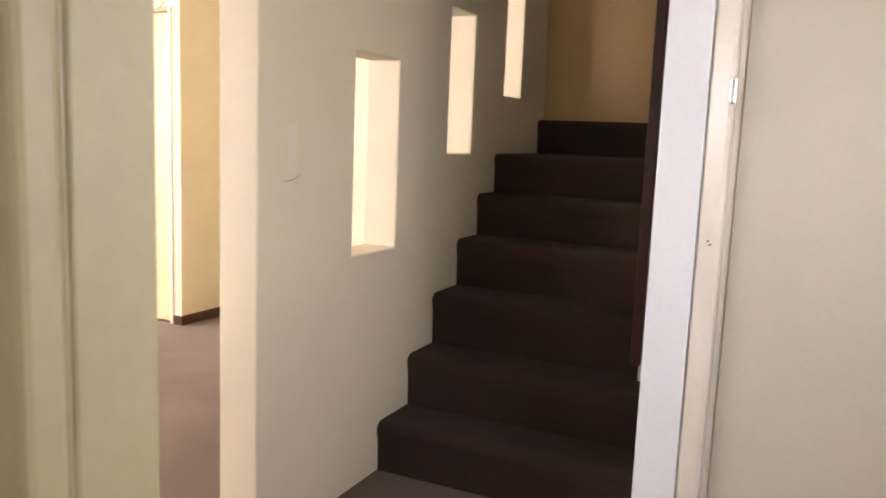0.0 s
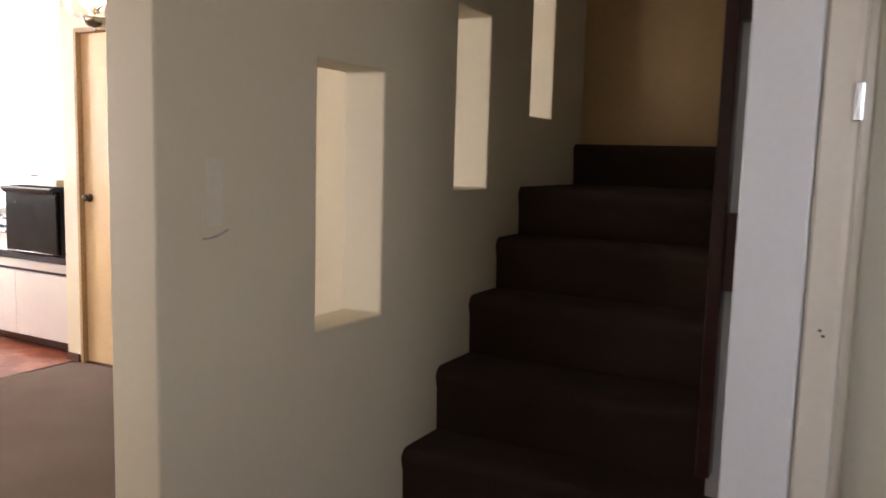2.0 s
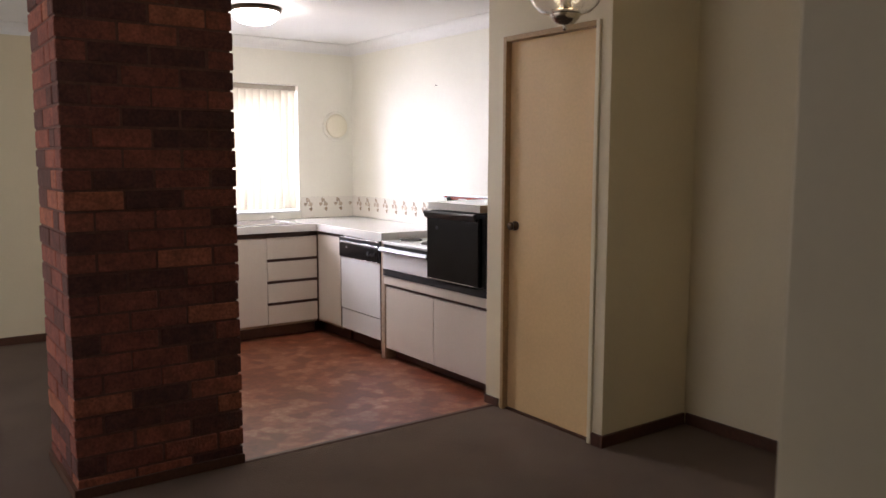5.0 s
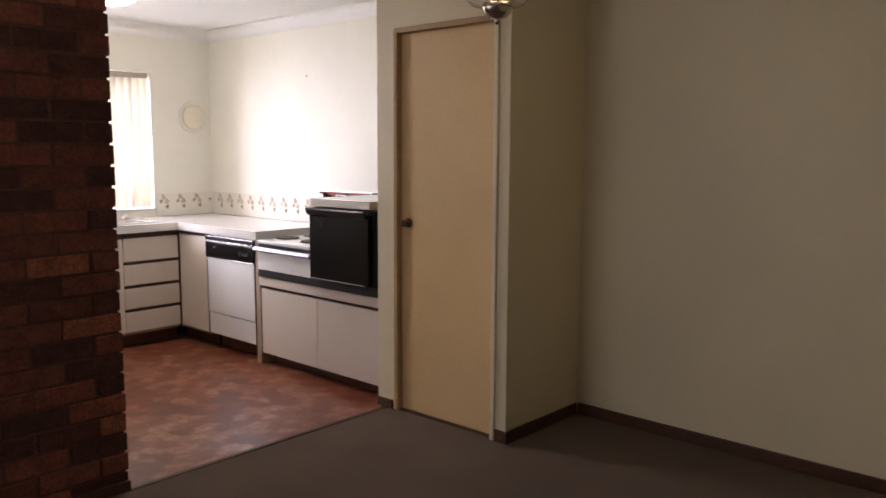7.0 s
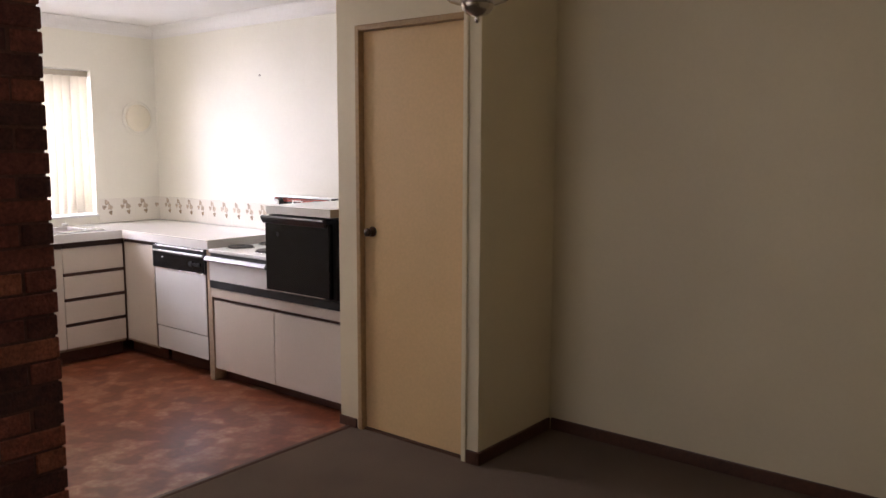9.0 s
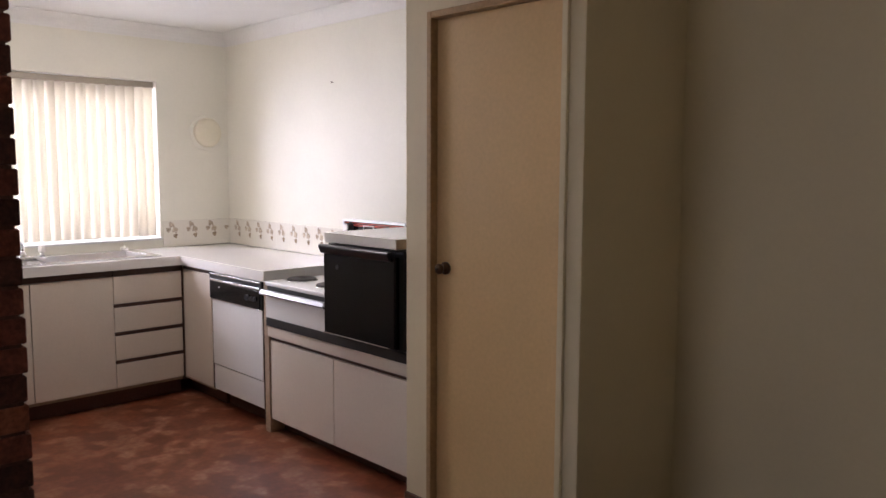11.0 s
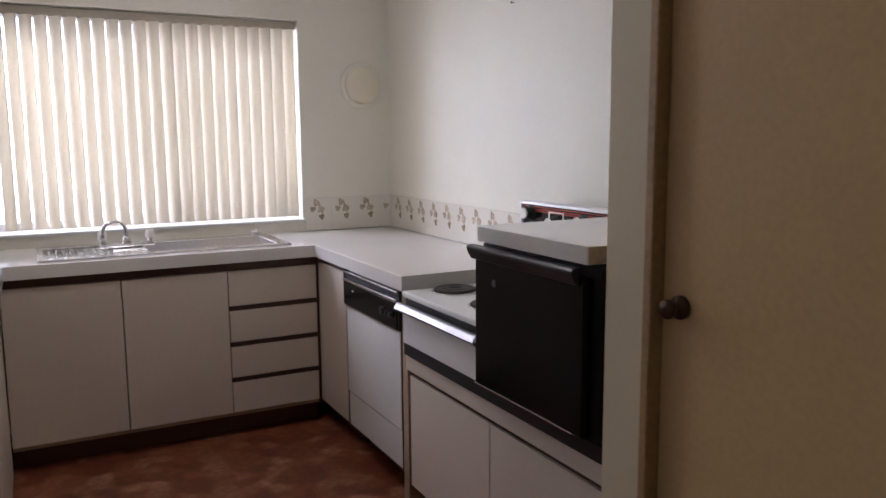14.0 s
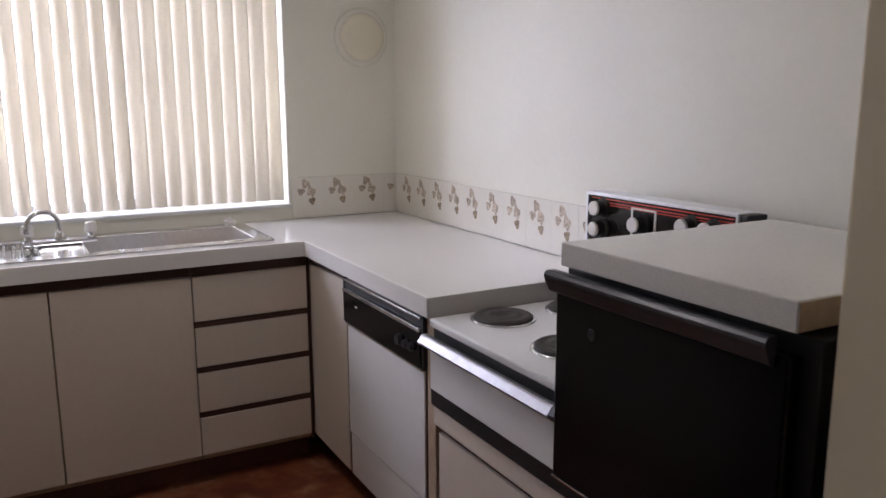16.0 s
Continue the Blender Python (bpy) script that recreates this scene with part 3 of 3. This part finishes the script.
def drawer_cabinet():
    c = thing("drawer_cabinet", "cream laminate four drawer unit with dark grip strips", "cabinet", "kitchen base cabinets")
    part("body", box(WX + 0.002, -0.019, -0.439, -0.001, 0.10, UNDER - 0.002, 0), LAMEDGE, c)
    part("plinth", box(WX + 0.01, -0.085, -0.439, 0.0, 0.004, 0.10, 0), PLINTH, c)
    levels = ((0.122, 0.268), (0.292, 0.440), (0.464, 0.612), (0.636, 0.802))
    for z0, z1 in levels:
        d = knobless_front(c, "x", -0.436, -0.012, z0, z1, 0.0, "drawer")
        part("grip_strip", box(-0.018, -0.003, -0.436, -0.012, z1 + 0.001, z1 + 0.0215 if z1 < 0.8 else UNDER - 0.001, 0.001), STRIP, d, "dark brown grip strip")
    part("corner_post", box(-0.018, -0.002, -0.0105, -0.001, 0.10, UNDER - 0.001, 0.001), STRIP, c)


def corner_cabinet():
    c = thing("corner_cabinet", "cream laminate single door corner cupboard", "cabinet", "kitchen base cabinets")
    part("body", box(WX + 0.002, 0.376, 0.019, WY - 0.003, 0.10, UNDER - 0.002, 0), LAMEDGE, c)
    part("plinth", box(-0.08, 0.376, 0.085, WY - 0.01, 0.004, 0.10, 0), PLINTH, c)
    knobless_front(c, "-y", 0.006, 0.372, 0.122, 0.812, 0.0)
    part("grip_strip", box(0.0, 0.376, 0.004, 0.018, 0.816, UNDER - 0.001, 0.001), STRIP, c, "dark brown grip strip")


def lounge_side_cabinet():
    c = thing("side_cabinet", "cream laminate base cupboard along the lounge wall", "cabinet", "kitchen base cabinets")
    part("body", box(-0.018, 1.0, -1.778, -1.388, 0.10, UNDER - 0.002, 0), LAMEDGE, c)
    part("plinth", box(0.0, 0.98, -1.778, -1.43, 0.004, 0.10, 0), PLINTH, c)
    for k in range(2):
        knobless_front(c, "y", 0.004 + 0.5 * k, 0.498 + 0.5 * k, 0.012, 0.802, -1.367)
    part("grip_strip", box(0.0, 1.0, -1.387, -1.373, 0.806, UNDER - 0.001, 0.001), STRIP, c, "dark brown grip strip")


def cooker_cabinet():
    c = thing("cooker_cabinet", "cream laminate double door cupboard under the cooker", "cabinet", "kitchen base cabinets")
    part("body", box(1.032, 2.205, 0.019, WY - 0.003, 0.08, 0.560, 0), LAMEDGE, c)
    part("plinth", box(1.032, 2.205, 0.085, WY - 0.01, 0.004, 0.08, 0), PLINTH, c)
    knobless_front(c, "-y", 1.040, 1.617, 0.086, 0.522, 0.0)
    knobless_front(c, "-y", 1.622, 2.203, 0.086, 0.522, 0.0)
    part("grip_strip", box(1.040, 2.203, 0.004, 0.018, 0.526, 0.543, 0.001), STRIP, c, "dark brown grip strip")
    part("rail", box(1.032, 2.205, -0.012, 0.018, 0.546, 0.603, 0.0015), LAM, c)
    part("side_panel", box(0.982, 1.030, -0.004, WY - 0.003, 0.004, UNDER - 0.002, 0.002), LAMEDGE, c, "tan edged end panel")


def worktop():
    w = thing("worktop", "pale laminate U-shaped kitchen worktop with square edges", "worktop")
    # the sink's hole is left open in the top
    xs = [WX + 0.001, -0.50, -0.055, 0.021, 1.01, 1.020]
    ys = [-1.778, -1.345, -1.20, -0.13, -0.021, WY - 0.001]

    def full(i, j, k):
        if i == 1 and j == 2:
            return False
        if j == 4:
            return True
        if i <= 2:
            return True
        return j == 0 and i == 3

    part("top", solid(xs, ys, [UNDER, TOP], full, 0.003), BENCH, w)
    part("edge_strip", box(0.0214, 0.0226, -1.343, -0.0226, UNDER + 0.001, TOP - 0.002, 0), BENCH, w)
    part("edge_strip", box(0.0214, 1.018, -0.0226, -0.0214, UNDER + 0.001, TOP - 0.002, 0), BENCH, w)
    part("edge_strip", box(0.0226, 1.008, -1.3436, -1.3424, UNDER + 0.001, TOP - 0.002, 0), BENCH, w)


sink_cabinet()
drawer_cabinet()
corner_cabinet()
lounge_side_cabinet()
cooker_cabinet()
worktop()


def sink():
    s = thing("kitchen_sink", "stainless steel sink with drainer set in the worktop", "sink")
    x0, x1, y0, y1, z = -0.515, -0.040, -1.215, -0.115, TOP + 0.004
    part("rim", solid([x0, -0.455, -0.105, x1], [y0, -1.19, -0.90, -0.76, -0.17, y1], [TOP + 0.0005, z + 0.003], lambda i, j, k: not (i == 1 and j in (1, 3)), 0.0015), STEEL, s)
    for (a, b, depth, nm) in ((-0.76, -0.17, 0.13, "bowl"), (-1.19, -0.90, 0.014, "drainer")):
        b2 = solid([-0.458, -0.450, -0.110, -0.102], [a - 0.003, a + 0.005, b - 0.005, b + 0.003], [z - depth - 0.004, z - depth, z], lambda i, j, k: not (i == 1 and j == 1 and k == 1), 0.0015)
        o = part(nm, b2, BOWL if nm == "bowl" else STEEL, s)
        if nm == "bowl":
            part("plug_hole", lathe([(0.001, 0.001), (0.03, 0.001), (0.034, 0.004), (0.038, 0.001), (0.038, 0.0)], 24, (-0.28, (a + b) / 2, z - depth)), CHROME, o, "chrome waste", True)
        else:
            for q in range(9):
                part("rib", tube([(-0.43, a + 0.025 + 0.03 * q, z - depth + 0.004), (-0.13, a + 0.025 + 0.03 * q, z - depth + 0.006)], 0.007, 8), STEEL, o)
    return s


def tap_set():
    t = thing("sink_tap", "chrome gooseneck sink tap with two white handles", "tap")
    cx, cy, z = -0.33, -0.83, TOP + 0.0075
    part("base", box(cx - 0.025, cx + 0.025, cy - 0.125, cy + 0.125, z, z + 0.018, 0.007), CHROME, t)
    pts = [(cx, cy, z + 0.015), (cx, cy, z + 0.06)]
    for k in range(13):
        a = math.pi * k / 12
        pts.append((cx + 0.015 * (1 - math.cos(a)), cy - 0.054 + 0.054 * math.cos(a), z + 0.068 + 0.055 * math.sin(a)))
    pts.append((cx + 0.03, cy - 0.108, z + 0.05))
    part("spout", tube(pts, 0.0085), CHROME, t, smooth=True)
    part("spout_collar", lathe([(0.02, 0.0), (0.02, 0.012), (0.013, 0.03), (0.009, 0.035)], 20, (cx, cy, z + 0.016)), CHROME, t, smooth=True)
    for dy in (-0.105, 0.105):
        h = part("handle", lathe([(0.001, 0.075), (0.016, 0.075), (0.019, 0.070), (0.021, 0.045), (0.019, 0.038), (0.012, 0.036)], 16, (cx, cy + dy, z)), KNOBW, t, "white plastic tap handle", True)
        part("stem", lathe([(0.016, 0.017), (0.013, 0.024), (0.010, 0.040)], 16, (cx, cy + dy, z)), CHROME, h, smooth=True)


def plug():
    p = thing("sink_plug", "white rubber sink plug lying on the drainer edge", "sink plug")
    part("stopper", lathe([(0.001, 0.0), (0.020, 0.0), (0.024, 0.014), (0.024, 0.018), (0.006, 0.02), (0.005, 0.03), (0.001, 0.031)], 20, (-0.478, -0.175, TOP + 0.0075)), KNOBW, p, smooth=True)


sink()
tap_set()
plug()


# ---- dishwasher ----
def dishwasher():
    d = thing("dishwasher", "white built-in dishwasher with a black control panel", "dishwasher")
    x0, x1 = 0.384, 0.976
    part("body", box(x0 + 0.004, x1 - 0.004, 0.022, WY - 0.01, 0.121, 0.838, 0), WHITE, d)
    part("side_trim", box(x0, x0 + 0.010, -0.014, 0.02, 0.68, 0.838, 0.001), BLACKM, d)
    part("side_trim", box(x0 + 0.002, x0 + 0.010, -0.002, 0.02, 0.122, 0.679, 0.001), STRIP, d)
    part("side_trim", box(x1 - 0.010, x1, -0.014, 0.02, 0.68, 0.838, 0.001), BLACKM, d)
    part("side_trim", box(x1 - 0.006, x1, -0.004, 0.02, 0.122, 0.679, 0.001), STRIP, d)
    part("door", box(x0 + 0.012, x1 - 0.008, -0.006, 0.02, 0.280, 0.672, 0.003), WHITE, d)
    part("lower_panel", box(x0 + 0.012, x1 - 0.008, -0.002, 0.02, 0.122, 0.275, 0.003), WHITE, d)
    part("kick", box(x0 + 0.004, x1 - 0.004, 0.10, 0.12, 0.004, 0.120, 0), PLINTH, d)
    p = part("control_panel", box(x0 + 0.012, x1 - 0.012, -0.018, 0.02, 0.682, 0.785, 0.003), BLACK, d, "black control panel")
    part("chrome_trim", box(x0 + 0.012, x1 - 0.012, -0.022, 0.02, 0.788, 0.800, 0.002), CHROME, d)
    part("handle", box(x0 + 0.012, x1 - 0.012, -0.012, 0.02, 0.802, 0.822, 0.002), BLACKM, d)
    part("chrome_trim", box(x0 + 0.012, x1 - 0.012, -0.018, 0.02, 0.824, 0.832, 0.002), CHROME, d)
    part("chrome_trim", box(x0 + 0.012, x1 - 0.012, -0.014, 0.02, 0.674, 0.680, 0.001), CHROME, d)
    for k, x in enumerate((0.835, 0.880, 0.915)):
        part("knob" if k == 0 else "button", lathe([(0.001, -0.030), (0.015 - 0.004 * (k > 0), -0.030), (0.017 - 0.004 * (k > 0), -0.019), (0.017 - 0.004 * (k > 0), -0.017)], 18, (x, 0, 0.735), "y"), BLACKM, p)
    part("indicator", box(0.50, 0.515, -0.0195, -0.0175, 0.752, 0.758, 0), KNOBW, p)


dishwasher()


# ---- cooker: low hob with a raised side oven ----
def cooker():
    c = thing("electric_cooker", "white electric cooker with four hotplates and a raised black side oven", "cooker")
    hx0, hx1 = 1.040, 1.618
    part("body", box(hx0, 2.195, 0.0, 0.50, 0.662, 0.824, 0.002), WHITE, c)
    part("base_strip", box(hx0 - 0.006, 2.204, -0.022, 0.40, 0.606, 0.652, 0.003), BLACKM, c, "black base strip")
    hob = part("hob", solid([hx0 - 0.004, hx1], [-0.027, 0.515], [0.826, 0.849], lambda i, j, k: True, 0.006), WHITE, c, "white enamel hob")
    for x, y in ((1.142, 0.140), (1.430, 0.130), (1.160, 0.370), (1.440, 0.370)):
        r = 0.079
        prof = [(0.001, 0.009), (0.020, 0.009), (0.024, 0.014), (0.045, 0.015), (0.047, 0.0135), (0.060, 0.0135), (0.062, 0.015), (r - 0.006, 0.014), (r, 0.010), (r, 0.001)]
        h = part("hotplate", lathe(prof, 36, (x, y, 0.849)), COIL, hob, "dark cast iron hotplate", True)
        part("hotplate_rim", lathe([(r + 0.001, 0.0003), (r + 0.009, 0.0003), (r + 0.007, 0.004), (r + 0.001, 0.005)], 36, (x, y, 0.849)), CHROME, hob, smooth=True)
    part("gap", box(hx0, hx1, -0.014, -0.001, 0.788, 0.824, 0), BLACKM, c)
    part("drawer", box(hx0 + 0.006, hx1, -0.030, -0.001, 0.656, 0.786, 0.003), WHITE, c, "white grill drawer front")
    part("drawer_handle", prism([(-0.030, 0.781), (-0.050, 0.778), (-0.057, 0.781), (-0.059, 0.787), (-0.048, 0.804), (-0.043, 0.807), (-0.030, 0.806)], "x", hx0 - 0.010, hx1 - 0.008), BAR, c, "bright metal bar handle")
    part("handle_end", prism([(-0.028, 0.777), (-0.050, 0.776), (-0.056, 0.790), (-0.044, 0.808), (-0.028, 0.808)], "x", hx1 - 0.008, hx1 + 0.008), BLACKM, c)
    # oven
    part("oven_body", box(hx1 + 0.012, 2.188, -0.030, 0.50, 0.662, 1.098, 0.003), BLACKM, c, "black oven casing")
    door = part("oven_door", box(hx1 + 0.014, 2.160, -0.060, -0.0305, 0.668, 1.072, 0.006), BLACK, c, "black glass oven door")
    part("door_handle", prism([(-0.058, 1.052), (-0.064, 1.052), (-0.069, 1.056), (-0.079, 1.075), (-0.082, 1.083), (-0.082, 1.089), (-0.078, 1.094), (-0.072, 1.096), (-0.058, 1.096)], "x", hx1 + 0.004, 2.136), HANDLE, door, "charcoal sloping ledge handle")
    part("door_trim", box(hx1 + 0.016, 2.12, -0.0630, -0.0595, 0.6685, 0.6735, 0.001), CHROME, door)
    part("badge", lathe([(0.001, -0.0625), (0.010, -0.0625), (0.012, -0.0595)], 20, (1.743, 0, 0.994), "y"), HANDLE, door, "small grey badge")
    part("oven_top", box(1.642, 2.166, -0.058, 0.535, 1.106, 1.152, 0.003), BENCH, c, "pale laminate oven top")
    part("oven_side", box(2.1662, 2.1676, -0.055, 0.533, 1.108, 1.150, 0), LAMEDGE, c, "tan edge strip")
    # controls
    p = part("control_panel", box(hx0 + 0.006, 1.578, 0.500, 0.560, 0.870, 1.150, 0.003), PANEL, c, "glossy black control panel with chrome frame")
    part("frame", solid([hx0 - 0.003, hx0 + 0.006, 1.578, 1.586], [0.492, 0.565], [0.870, 1.151, 1.160], lambda i, j, k: i != 1 or k == 1, 0.001), ALU, p)
    part("end_cap", box(1.587, 1.612, 0.495, 0.56, 1.10, 1.158, 0.004), BLACKM, p)
    for z in (1.142, 1.133, 1.126):
        part("red_stripe", box(1.09 if z < 1.14 else hx0 + 0.01, 1.57, 0.4985, 0.4995, z, z + 0.003, 0), RED, p, "red printed line")
    for x, z in ((1.108, 1.119), (1.107, 1.060), (1.268, 1.093), (1.439, 1.111), (1.512, 1.111)):
        k = part("knob", lathe([(0.018, 0.463), (0.021, 0.466), (0.022, 0.488), (0.027, 0.492), (0.027, 0.4995)], 24, (x, 0, z), "y"), BLACKM, p, "black knob with a white face")
        part("knob_face", lathe([(0.001, 0.4575), (0.019, 0.4575), (0.0205, 0.460), (0.0205, 0.4645)], 24, (x, 0, z), "y"), KNOBW, k, "white face")
    part("clock_frame", solid([1.222, 1.228, 1.310, 1.316], [0.4965, 0.4995], [1.045, 1.050, 1.128, 1.133], lambda i, j, k: not (i == 1 and k == 1)), KNOBW, p, "white printed clock frame")


cooker()


# ---- splashback tiles ----
def splashback(name, spans, on_x):
    s = structure(new(name), "row of cream glazed tiles with brown flower prints", "tiles")
    z0, z1 = 0.9035, 1.083
    lo, hi = spans[0][0], spans[-1][1]
    part("grout", box(WX + 0.0005, WX + 0.0062, lo, hi, z0, z1 - 0.001, 0) if on_x else box(lo, hi, WY - 0.0062, WY - 0.0005, z0, z1 - 0.001, 0), GROUT, s)
    for a, b in spans:
        if on_x:
            t = part("tile", box(WX + 0.001, WX + 0.007, a + 0.0003, b - 0.0003, z0, z1, 0.0004, 1), TILE, s)
        else:
            t = part("tile", box(a + 0.0003, b - 0.0003, WY - 0.007, WY - 0.001, z0, z1, 0.0004, 1), TILE, s)
        # a cut tile keeps the part of its print that is left on it
        c, m = (a + b) / 2, 1.015
        if b - a < 0.1:
            c = a + TW / 2 if on_x else b - TW / 2
        sg = 1.0
        for layer, (du, dz, ru, rz, mat) in enumerate(((-0.012, 0.036, 0.015, 0.017, PRINTL), (-0.030, 0.004, 0.014, 0.014, PRINTL), (0.006, 0.006, 0.011, 0.020, PRINTL), (0.018, 0.000, 0.010, 0.018, PRINTL), (0.014, -0.036, 0.012, 0.014, PRINT))):
            rise = 0.0072 + 0.0003 * layer
            if not a + 0.006 < c + sg * du * 1.15 < b - 0.006:
                continue
            bm = bmesh.new()
            ring = []
            for q in range(14):
                an = 2 * math.pi * q / 14
                wob = 1 + 0.22 * math.sin(an * 3 + du * 400)
                u, w = c + sg * du * 1.15 + 1.2 * ru * wob * math.cos(an), m + 1.1 * dz + 1.15 * rz * wob * math.sin(an)
                u = min(max(u, a + 0.002), b - 0.002)
                ring.append(((WX + rise, u, w), (WX + 0.0066, u, w)) if on_x else ((u, WY - rise, w), (u, WY - 0.0066, w)))
            f = [bm.verts.new(p[0]) for p in ring]
            g = [bm.verts.new(p[1]) for p in ring]
            bm.faces.new(f)
            for q in range(14):
                bm.faces.new((f[q], f[(q + 1) % 14], g[(q + 1) % 14], g[q]))
            part("printed_petal" if mat is PRINTL else "printed_leaf", bm, mat, t)


TW = 0.1475
splashback("splashback_window", [(0.126 + TW * k, min(0.126 + TW * (k + 1), WY - 0.008)) for k in range(4)], True)
splashback("splashback_cooker", [(WX + 0.008, -0.500)] + [(-0.500 + TW * k, -0.500 + TW * (k + 1)) for k in range(11)], False)


# ---- small fixtures ----
def wall_vent():
    v = thing("wall_vent", "round aged cream plastic vent cover on the kitchen wall", "vent")
    c = (WX, 0.473, 1.700)
    part("ring", lathe([(0.128, 0.0005), (0.128, 0.006), (0.120, 0.010), (0.106, 0.010)], 48, c, "x"), KWALL, v, smooth=True)
    part("cover", lathe([(0.104, 0.0005), (0.104, 0.022), (0.098, 0.030), (0.080, 0.034), (0.001, 0.036)], 48, c, "x"), VENTM, v, "aged cream round cover", True)


wall_vent()


def ceiling_light():
    l = thing("ceiling_light", "lit round opal glass ceiling light with a dark rim", "ceiling light")
    c = (0.67, -0.765, 0)
    part("base", lathe([(0.001, H - 0.001), (0.165, H - 0.001), (0.170, H - 0.012), (0.165, H - 0.028), (0.150, H - 0.030)], 40, c), BRONZE, l, "dark metal rim", True)
    part("bowl", lathe([(0.148, H - 0.026), (0.150, H - 0.040), (0.138, H - 0.072), (0.098, H - 0.096), (0.040, H - 0.106), (0.001, H - 0.108)], 40, c), OYSTER, l, "lit opal glass bowl", True)


ceiling_light()


def pendant():
    p = thing("pendant_lamp", "antique silver pendant lamp with a lit clear glass bowl", "pendant lamp")
    cx, cy = 3.818, -1.022
    c = (cx, cy, 0)
    part("finial", lathe([(0.001, 1.832), (0.006, 1.836), (0.008, 1.844), (0.005, 1.850), (0.030, 1.856), (0.044, 1.870), (0.050, 1.888), (0.048, 1.898), (0.020, 1.902), (0.012, 1.910)], 32, c), NICKEL, p, "antique silver hub", True)
    part("stem", lathe([(0.009, 1.900), (0.007, 1.98), (0.007, 2.34), (0.012, 2.35)], 16, c), NICKEL, p, smooth=True)
    part("canopy", lathe([(0.014, 2.340), (0.050, 2.360), (0.058, 2.385), (0.058, 2.399)], 28, c), NICKEL, p, smooth=True)
    out = [(0.050, 1.884), (0.082, 1.893), (0.108, 1.918), (0.122, 1.955), (0.124, 1.995), (0.116, 2.035), (0.104, 2.065)]
    g = part("glass_bowl", lathe(out + [(q - 0.003, z) for q, z in reversed(out)], 40, c), GLASS, p, "clear glass bowl", True)
    g.visible_shadow = False
    part("bulb_holder", lathe([(0.016, 1.902), (0.018, 1.91), (0.018, 1.945), (0.012, 1.95)], 20, c), NICKEL, p, smooth=True)
    for k in range(3):
        a = radians(20 + 120 * k)
        dx, dy = math.cos(a), math.sin(a)
        q = (cx + dx * 0.045, cy + dy * 0.045, 0)
        arm = part("lamp_arm", tube([(cx + dx * u * 0.045, cy + dy * u * 0.045, 1.93 + 0.018 * u * u) for u in (0.2, 0.5, 0.8, 1.0)], 0.005, 10), NICKEL, p, smooth=True)
        part("bulb", lathe([(0.010, 1.945), (0.020, 1.962), (0.025, 1.985), (0.018, 2.010), (0.001, 2.022)], 16, q), BULB, arm, "lit warm bulb", True)
    part("rim", lathe([(0.103, 2.064), (0.108, 2.064), (0.108, 2.072), (0.100, 2.072), (0.100, 2.066)], 40, c), NICKEL, p, smooth=True)


pendant()


def wall_nail():
    n = thing("wall_nail", "small dark nail in the pale kitchen wall", "nail")
    part("nail", lathe([(0.001, -0.014), (0.005, -0.014), (0.005, -0.012), (0.002, -0.011), (0.002, 0.001)], 10, (0.753, WY, 1.97), "y"), BRONZE, n)


wall_nail()

# ---- masonry pieces ----
brick_pier()
